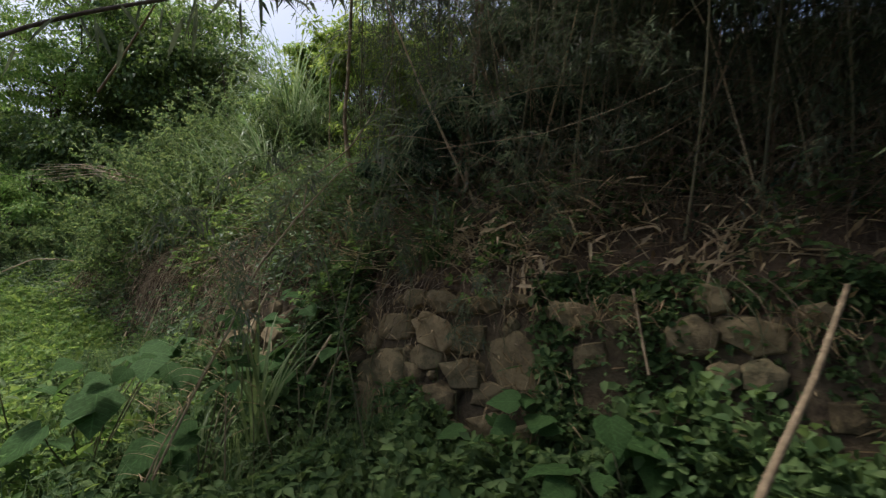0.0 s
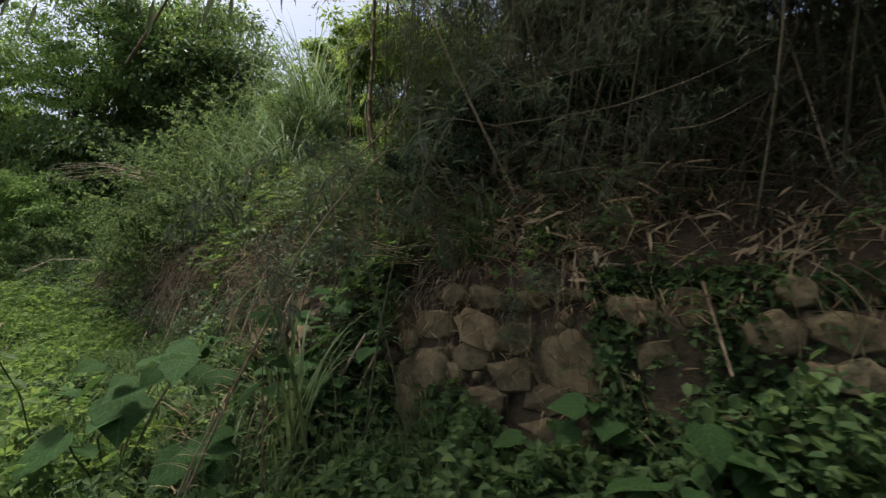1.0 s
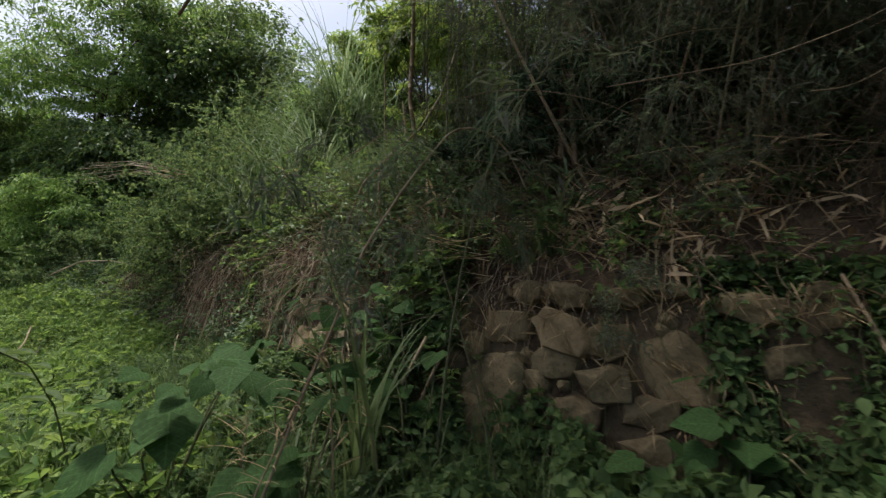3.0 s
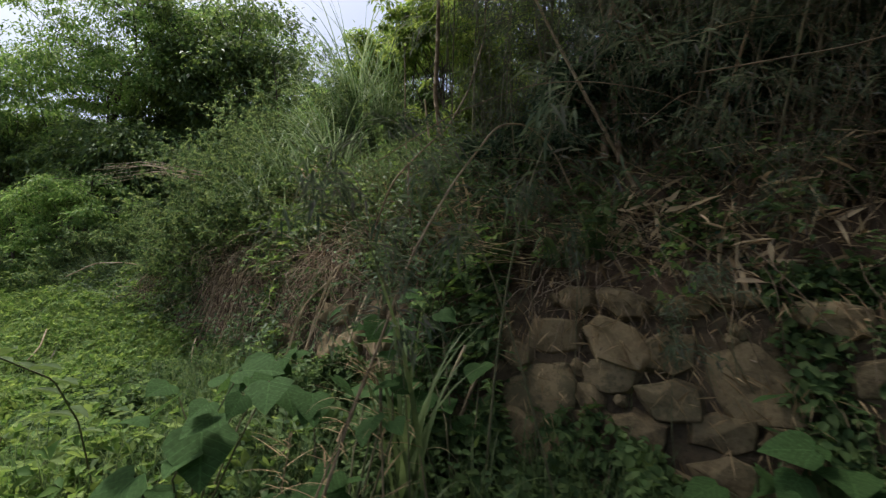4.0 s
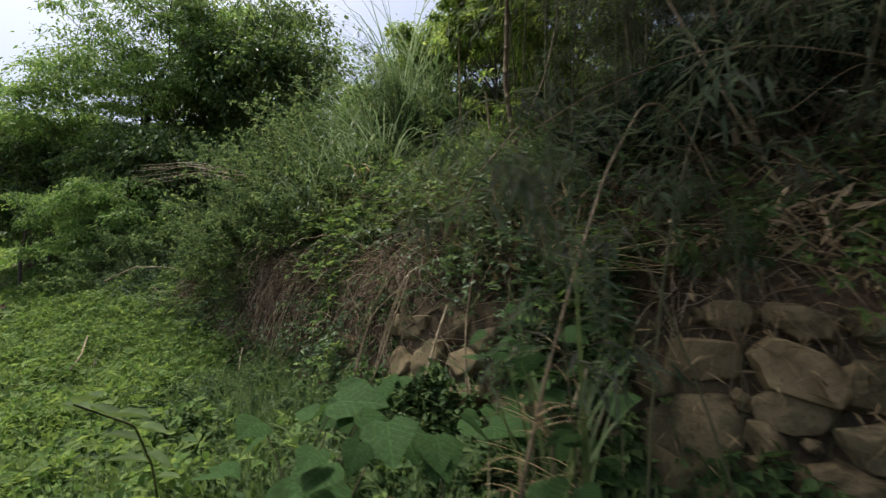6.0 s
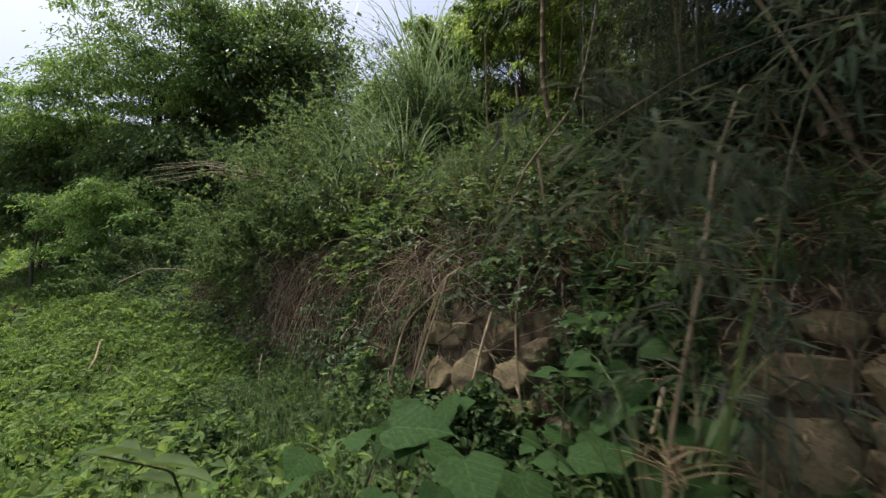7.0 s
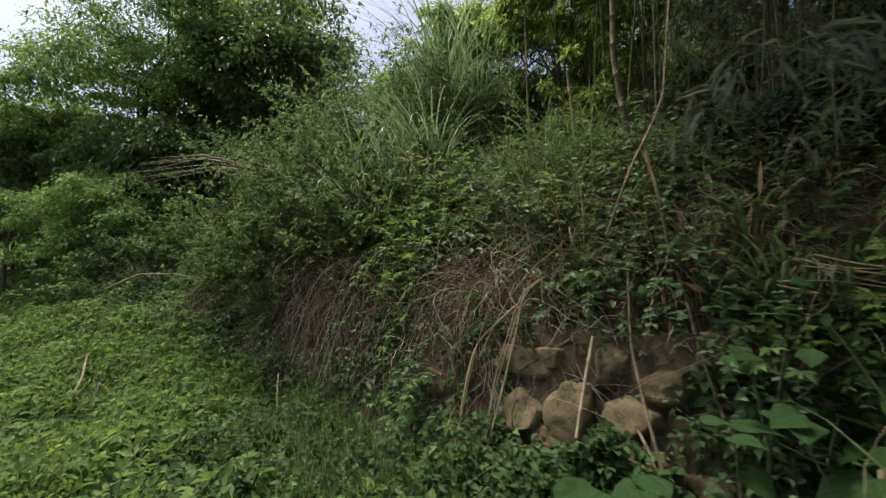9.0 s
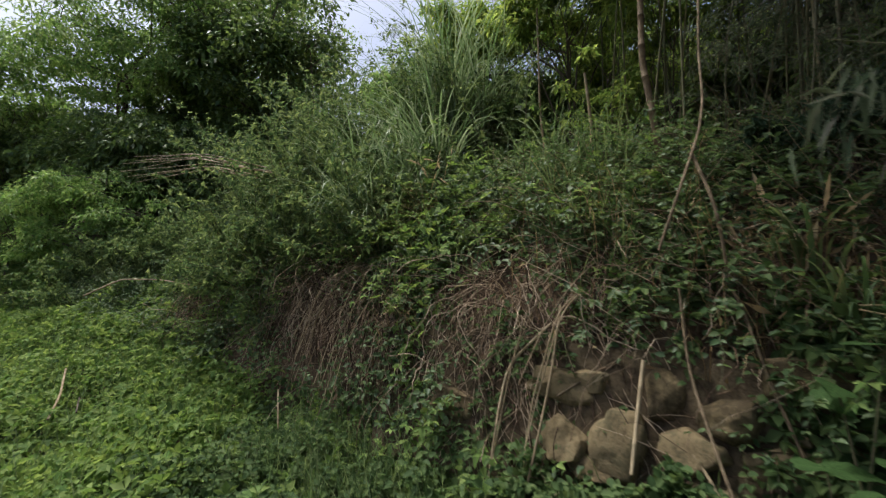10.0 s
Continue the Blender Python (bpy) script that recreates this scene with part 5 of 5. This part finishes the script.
dry_spray([gz(-1.3, 1.75), (-1.2, 1.95, 0.42), (-1.13, 2.1, 0.66), (-1.08, 2.2, 0.84)], 46, 0.08, 0.22, 646)
dry_spray([gz(-1.0, 2.15), (-1.02, 2.2, 0.5), (-1.04, 2.24, 0.8), (-1.12, 2.2, 0.9)], 50, 0.06, 0.18, 647)
dry_spray([gz(-0.9, 2.5), (-0.94, 2.42, 0.5), (-0.98, 2.36, 0.86), (-1.0, 2.34, 1.1)], 26, 0.08, 0.2, 648)
dry_spray([gz(-1.45, 2.2), (-1.42, 2.18, 0.4), (-1.36, 2.16, 0.62)], 20, 0.08, 0.18, 649)
dead_whorl(-3.1, 5.85, 2.28, 14, 0.22, 0.02, 642)
dead_whorl(-1.1, 4.25, 1.55, 14, 0.2, 0.03, 643)
dead_whorl(-0.9, 4.1, 1.6, 12, 0.2, 0.03, 644)


# ---- broad-leaved vines before the bank ----
def broad_leaf(seed):
    """A heart-shaped leaf with a soft lobe each side, one metre across, base at the origin, tip along y."""
    r = np.random.default_rng(seed)
    edge = [(0, 0.0), (0.2, -0.1), (0.42, 0.02), (0.52, 0.25), (0.44, 0.42), (0.4, 0.52), (0.22, 0.78), (0.08, 0.95), (0, 1.05)]
    edge += [(-a * r.uniform(0.85, 1.1), b) for a, b in edge[-2:0:-1]]
    V, k = [], len(edge)
    for f in (1.0, 0.5):
        for a, b in edge:
            px, py = a * f, 0.4 + (b - 0.4) * f
            V.append((px, py, 0.22 * abs(px) - 0.35 * px * px - 0.16 * (py - 0.2) ** 2 + r.normal() * 0.015 * f))
    V.append((0, 0.4, -0.02))
    F = []
    for i in range(k):
        j = (i + 1) % k
        F += [(i, j, k + j), (i, k + j, k + i), (k + i, k + j, 2 * k)]
    return raw_mesh("leaf", V, F, M_BROAD, True)


broad_models = [broad_leaf(700 + i) for i in range(4)]


def broad_vine(base, spots, seed):
    """A climbing vine: stem, and each leaf on its stalk; spots of (x, y, z, size)."""
    r = np.random.default_rng(seed)
    root = new("broad_leaved_vine")
    root.location = base
    o = np.array(base)
    for x, y, z, size in spots:
        p = np.array((x, y, z)) - o
        mid = p * 0.5 + np.array([r.normal() * 0.05, r.normal() * 0.05, 0.08])
        obj("stalk", tubes("stalk", M_VINE, [[(0, 0, 0, 0.006), (*mid, 0.005), (*p, 0.003)]], 5), root)
        for k, grown in enumerate((1.0, 0.68, 0.52)):
            q = p + (r.normal(size=3) * np.array([0.1, 0.1, 0.07]) if k else 0)
            ob = obj("leaf", broad_models[r.integers(0, 4)], root)
            ob.matrix_basis = pose(*q, r.uniform(-42, 10), r.uniform(-28, 28), r.uniform(80, 280)) @ Matrix.Scale(size * grown * r.uniform(0.85, 1.1), 4)
    return tagged(root, "climbing vine with large heart-shaped green leaves", "vine", "broad-leaved vines")


broad_vine(gz(-1.95, 2.3), [(-1.86, 2.3, 0.56, 0.28), (-2.0, 2.1, 0.44, 0.26), (-1.84, 2.85, 0.72, 0.24), (-1.72, 2.45, 0.74, 0.19), (-1.95, 2.7, 0.7, 0.24), (-2.15, 2.5, 0.62, 0.22), (-1.6, 2.4, 0.74, 0.2), (-2.05, 2.9, 0.62, 0.2)], 720)
broad_vine(gz(-1.2, 2.2), [(-1.04, 2.4, 0.92, 0.15), (-1.12, 2.5, 1.0, 0.13), (-1.35, 2.1, 0.38, 0.22), (-1.15, 2.15, 0.42, 0.2), (-1.05, 2.2, 0.68, 0.14), (-1.45, 2.5, 0.66, 0.2), (-1.3, 2.8, 0.6, 0.2)], 721)
broad_vine(gz(-0.85, 2.7), [(-0.75, 3.05, 0.68, 0.19), (-0.95, 2.95, 0.5, 0.18), (-0.85, 2.9, 0.42, 0.18), (-1.05, 3.05, 0.73, 0.24), (-1.15, 2.95, 0.62, 0.22), (-1.2, 3.2, 0.85, 0.18), (-0.98, 3.1, 0.95, 0.15)], 722)
broad_vine(gz(0.95, 2.0), [(0.89, 2.15, 0.52, 0.27), (1.06, 2.08, 0.46, 0.2), (1.27, 2.35, 0.61, 0.21), (0.7, 2.05, 0.4, 0.24), (1.35, 2.25, 0.5, 0.2), (1.0, 1.85, 0.36, 0.24), (0.75, 1.85, 0.3, 0.2)], 723)
broad_vine(gz(0.45, 2.45), [(0.49, 2.6, 0.55, 0.24), (0.35, 2.5, 0.45, 0.18), (0.62, 2.45, 0.48, 0.18), (0.2, 2.45, 0.4, 0.16), (0.4, 2.25, 0.34, 0.18)], 724)
broad_vine(gz(-1.3, 3.3), [(-1.3, 3.4, 0.75, 0.16), (-1.2, 3.5, 1.0, 0.15), (-1.05, 3.5, 1.15, 0.14), (-1.4, 3.3, 0.5, 0.16), (-1.1, 3.4, 0.65, 0.17), (-0.95, 3.4, 0.8, 0.15)], 725)


def sapling(points, count, length, seed):
    """A thin leafy shoot along a bent line, with pointed leaves in two rows."""
    r = np.random.default_rng(seed)
    root = new("sapling")
    root.location = points[0]
    a = np.array(points) - np.array(points[0])
    t = np.linspace(0, len(a) - 1, 24)
    line = np.stack([np.interp(t, range(len(a)), a[:, i]) for i in range(3)], -1)
    obj("stem", tubes("stem", M_VINE, [[(*p, 0.005 - 0.0001 * i) for i, p in enumerate(line)]], 5), root)
    for i in range(count):
        f = 0.3 + 0.7 * i / (count - 1)
        p = np.array([np.interp(f * (len(a) - 1), range(len(a)), a[:, k]) for k in range(3)])
        d = np.array([(-1) ** i * 0.8, -0.2 + r.normal() * 0.2, 0.35 + r.normal() * 0.2])
        me = leaves("leaf", M_WEED, p[None], d[None], np.array([[0, 0, 1.0]]), length * r.uniform(0.7, 1.2), length * 0.33, OVAL, 0.3)
        obj("leaf", me, root)
    return tagged(root, "thin shoot with pointed dark green leaves", "sapling")


sapling([gz(-2.75, 2.6), (-2.5, 2.3, 0.55), (-2.23, 1.98, 0.84), (-2.16, 1.75, 0.98)], 9, 0.14, 730)
sapling([gz(-2.4, 1.6), (-2.3, 1.75, 0.4), (-2.22, 1.8, 0.7)], 7, 0.12, 731)

# young bamboo close to the bank's foot
young = bamboo(3.1, 0.006, 8, 41, 1.35, 0.14, M_BAMBOO, M_VINE)
young.matrix_basis = pose(*gz(-0.72, 2.72), -6, 6, 40)
tagged(young, "young green bamboo standing before the bank")
young = copy_thing(young, pose(*gz(-0.35, 2.55), 0, 9, 160) @ Matrix.Scale(0.8, 4))
young = copy_thing(young, pose(*gz(-0.98, 2.4), -4, -3, 250) @ Matrix.Scale(0.72, 4))
for px, py, tilt, turn, size in ((0.15, 2.75, -8, 20, 0.7), (-0.2, 3.2, -4, 210, 1.0), (0.3, 3.3, 6, 310, 0.95), (0.75, 3.0, -7, 70, 0.9), (1.2, 3.1, 5, 150, 0.95)):
    young = copy_thing(young, pose(*gz(px, py), -5, tilt, turn) @ Matrix.Scale(size, 4))
spray = new("bamboo_spray")
spray.location = (-1.2, 1.5, 2.25)
for k in range(22):
    f = rng.random()
    p = np.array([[-0.2 + 0.75 * f, -0.2 + 0.6 * f, -0.16 + 0.42 * f]]) + rng.normal(size=(1, 3)) * 0.03
    obj("leaf", leaves("leaf", M_BAMBOO, p, np.array([[rng.normal() * 0.5 - 0.3, rng.normal() * 0.3, -1.0]]), rand_dirs(1), rng.uniform(0.12, 0.24), rng.uniform(0.014, 0.024), OVAL, 0.1), spray)
tagged(spray, "narrow bamboo leaves hanging from the dead branch", "bamboo")
reed = new("reed")
reed.location = gz(-1.02, 2.5)
for k in range(16):
    obj("blade", blades("blade", M_GRASS, rng.normal(size=(1, 3)) * np.array([0.04, 0.04, 0]), rand_dirs(1), rng.uniform(0.9, 1.5, 1), rng.uniform(0.02, 0.036, 1), rng.uniform(0.2, 1.6, 1), 8), reed)
tagged(reed, "tall green reed with long blades", "reed")

# ---- the dry stone wall ----
wx = np.linspace(-3.4, 3.4, 110)
core = []
LEVELS = np.linspace(0.0, 1.0, 15)
for zz in LEVELS:
    core.append(np.stack([wx, foot(wx) + (0.025 + (zz - 0.4) * 0.4) / 0.87 + 0.05 * (vnoise(wx, np.full_like(wx, zz), 5, 95) - 0.5), np.full_like(wx, zz)], -1))
core = np.stack(core, 1)
ci = np.arange(len(wx) * len(LEVELS)).reshape(-1, len(LEVELS))
cq = np.stack([ci[:-1, :-1], ci[1:, :-1], ci[1:, 1:], ci[:-1, 1:]], -1).reshape(-1, 4)
wall = tagged(obj("dry_stone_wall", raw_mesh("dry_stone_wall", core.reshape(-1, 3), cq, M_MUD, True)), "low retaining wall of rough brown field stones", "stone wall", kind="structure")


def stone_mesh(seed):
    """A unit stone: a broken block with flat faces, worn arrises and a rough skin."""
    r = np.random.default_rng(seed)
    soft = 0.09 if seed % 2 else 0.035
    bm = bmesh.new()
    k = int(r.integers(5, 8))
    turn = r.uniform(0, 2 * math.pi)
    for i in range(k):
        a = turn + (i + r.uniform(-0.28, 0.28)) * 2 * math.pi / k
        reach = 0.52 / max(abs(math.cos(a)), abs(math.sin(a))) ** 0.75
        px, pz = math.cos(a) * reach * r.uniform(0.86, 1.05), math.sin(a) * reach * r.uniform(0.86, 1.05)
        bm.verts.new((px * 0.84, -0.42 + r.normal() * 0.07, pz * 0.84))
        bm.verts.new((px, -0.12 + r.normal() * 0.08, pz))
        bm.verts.new((px * 0.8, 0.5, pz * 0.8))
    bm.verts.new((r.normal() * 0.12, -0.5, r.normal() * 0.12))
    hull = bmesh.ops.convex_hull(bm, input=bm.verts[:])
    bmesh.ops.delete(bm, geom=list({g for g in hull["geom_interior"] + hull["geom_unused"] if isinstance(g, bmesh.types.BMVert)}), context="VERTS")
    bmesh.ops.dissolve_limit(bm, angle_limit=radians(14), verts=bm.verts[:], edges=bm.edges[:])
    bmesh.ops.bevel(bm, geom=bm.edges[:], offset=soft, offset_type="OFFSET", segments=2, profile=0.6, affect="EDGES", clamp_overlap=True)
    bmesh.ops.triangulate(bm, faces=bm.faces[:])
    bmesh.ops.subdivide_edges(bm, edges=[e for e in bm.edges if e.calc_length() > 0.16], cuts=2)
    bmesh.ops.triangulate(bm, faces=bm.faces[:])
    for v in bm.verts:
        q = v.co * 2.6 + Vector((seed * 1.7, 0, 0))
        v.co += v.co.normalized() * (0.08 * noise.noise(q) + 0.045 * noise.noise(q * 3.1))
    me = bpy.data.meshes.new("stone")
    bm.to_mesh(me)
    bm.free()
    me.polygons.foreach_set("use_smooth", np.ones(len(me.polygons), bool))
    me.set_sharp_from_angle(angle=radians(38))
    me.materials.append(M_STONE)
    return me


stone_models = [stone_mesh(500 + i) for i in range(14)]
laid = []


def stone(x, z, w, h, proud=0.0, tilt=0.0, mat=None, worn=False):
    c = face(x, z, proud - (0.118 if x < -1.2 else 0.105))
    slope = math.degrees(math.atan2(float(foot(x + 0.2) - foot(x - 0.2)), 0.4))
    pick = 2 * (len(laid) % 7) + (1 if worn or x < -1.2 else 0)
    ob = obj("stone", stone_models[pick], wall)
    ob.matrix_basis = pose(*c, -17, tilt, slope) @ Matrix.Diagonal((w * (1.32 if -1.2 < x < 0.7 else 1.16), 0.25, h * (1.32 if -1.2 < x < 0.7 else 1.16), 1))
    if mat:
        ob.material_slots[0].link = "OBJECT"
        ob.material_slots[0].material = mat
    laid.append((x, z, w, h))


# exposed stones: x, height, width, rise
stone(-0.06, 0.79, 0.32, 0.18, 0.05, 17, M_PALE)
stone(-0.37, 0.78, 0.26, 0.19, 0.0, 5)
for row in ((-0.1, 0.625, 0.24, 0.17), (-0.02, 0.98, 0.2, 0.15),
            (-0.25, 0.98, 0.2, 0.14), (0.13, 0.55, 0.26, 0.18), (-0.02, 0.36, 0.24, 0.2), (-0.2, 0.5, 0.14, 0.13)):
    stone(*row, proud=rng.uniform(-0.02, 0.03), tilt=rng.uniform(-9, 9))
stone(0.45, 0.64, 0.36, 0.34, -0.035, 4, None, True)
stone(-0.46, 0.45, 0.38, 0.32, -0.035, -6, None, True)
for row in ((-0.65, 0.25, 0.32, 0.35), (-0.57, 0.66, 0.17, 0.15), (0.45, 1.0, 0.21, 0.08), (0.28, 0.97, 0.17, 0.1), (-2.14, 0.75, 0.4, 0.17),
            (-2.13, 0.52, 0.24, 0.24), (-1.88, 0.56, 0.24, 0.3), (-1.68, 0.79, 0.18, 0.25), (-1.61, 0.59, 0.25, 0.18), (-1.46, 0.73, 0.22, 0.17)):
    stone(*row, proud=rng.uniform(-0.02, 0.03), tilt=rng.uniform(-9, 9))
for row in ((-1.98, 0.8, 0.16, 0.13), (-2.8, 0.52, 0.41, 0.19), (-2.02, 0.42, 0.25, 0.12), (1.42, 0.86, 0.26, 0.22), (1.68, 0.88, 0.3, 0.23),
            (1.54, 1.06, 0.18, 0.17), (1.98, 1.0, 0.16, 0.14), (1.53, 0.67, 0.15, 0.15), (1.09, 0.96, 0.21, 0.21), (0.89, 0.71, 0.19, 0.17), (1.7, 0.69, 0.2, 0.17), (0.8, 0.94, 0.25, 0.19)):
    stone(*row, proud=rng.uniform(-0.02, 0.03), tilt=rng.uniform(-9, 9))
# the rest of the courses
zz = 0.12
while zz < 0.95:
    h = rng.uniform(0.14, 0.22)
    xx = -2.5 + rng.uniform(0, 0.2)
    while xx < 3.2:
        w = rng.uniform(0.16, 0.36)
        cx, cz = xx + w / 2, zz + h / 2 + rng.normal() * 0.02
        if (cx > -1.2 or cz < 0.85) and all(abs(cx - a) > (w + c) * 0.36 or abs(cz - b) > (h + d) * 0.36 for a, b, c, d in laid):
            if cx > 0.68 and rng.random() < 0.7:
                xx += w
                continue
            stone(cx, cz, w, h, rng.uniform(-0.035, 0.0), rng.uniform(-8, 8))
        xx += w
    zz += h
# litter caught on the ledges of the stones
n = 900
x, z = rng.uniform(-0.7, 2.2, n), 0.35 + 0.75 * rng.random(n) ** 0.6
keep = vnoise(x, z, 4.0, 83) > 0.42
x, z = x[keep], z[keep]
n = len(x)
P = np.stack([x, foot(x) + (-0.06 + (z - 0.4) * 0.4) / 0.87 - 0.06, z], -1)
tagged(obj("ledge_litter", leaves("ledge_litter", M_STRAW, P, rand_dirs(n) + np.array([0, -0.3, -0.9]), rand_dirs(n) + np.array([0, -1.0, 0.3]), rng.uniform(0.05, 0.16, n), rng.uniform(0.004, 0.012, n), SLIM, 0.15)),
       "dry bamboo leaves caught on the stones' ledges", "leaf litter", kind="stuff")
# small stones wedged into the joints
for i in range(70):
    cx, cz = rng.uniform(-2.3, 0.8), rng.uniform(0.3, 1.02)
    if (cx < -1.2 and cz > 0.82) or any(abs(cx - a) < 0.5 * c and abs(cz - b) < 0.5 * d for a, b, c, d in laid):
        continue
    stone(cx, cz, rng.uniform(0.05, 0.1), rng.uniform(0.04, 0.08), rng.uniform(-0.03, 0.0), rng.uniform(-40, 40))
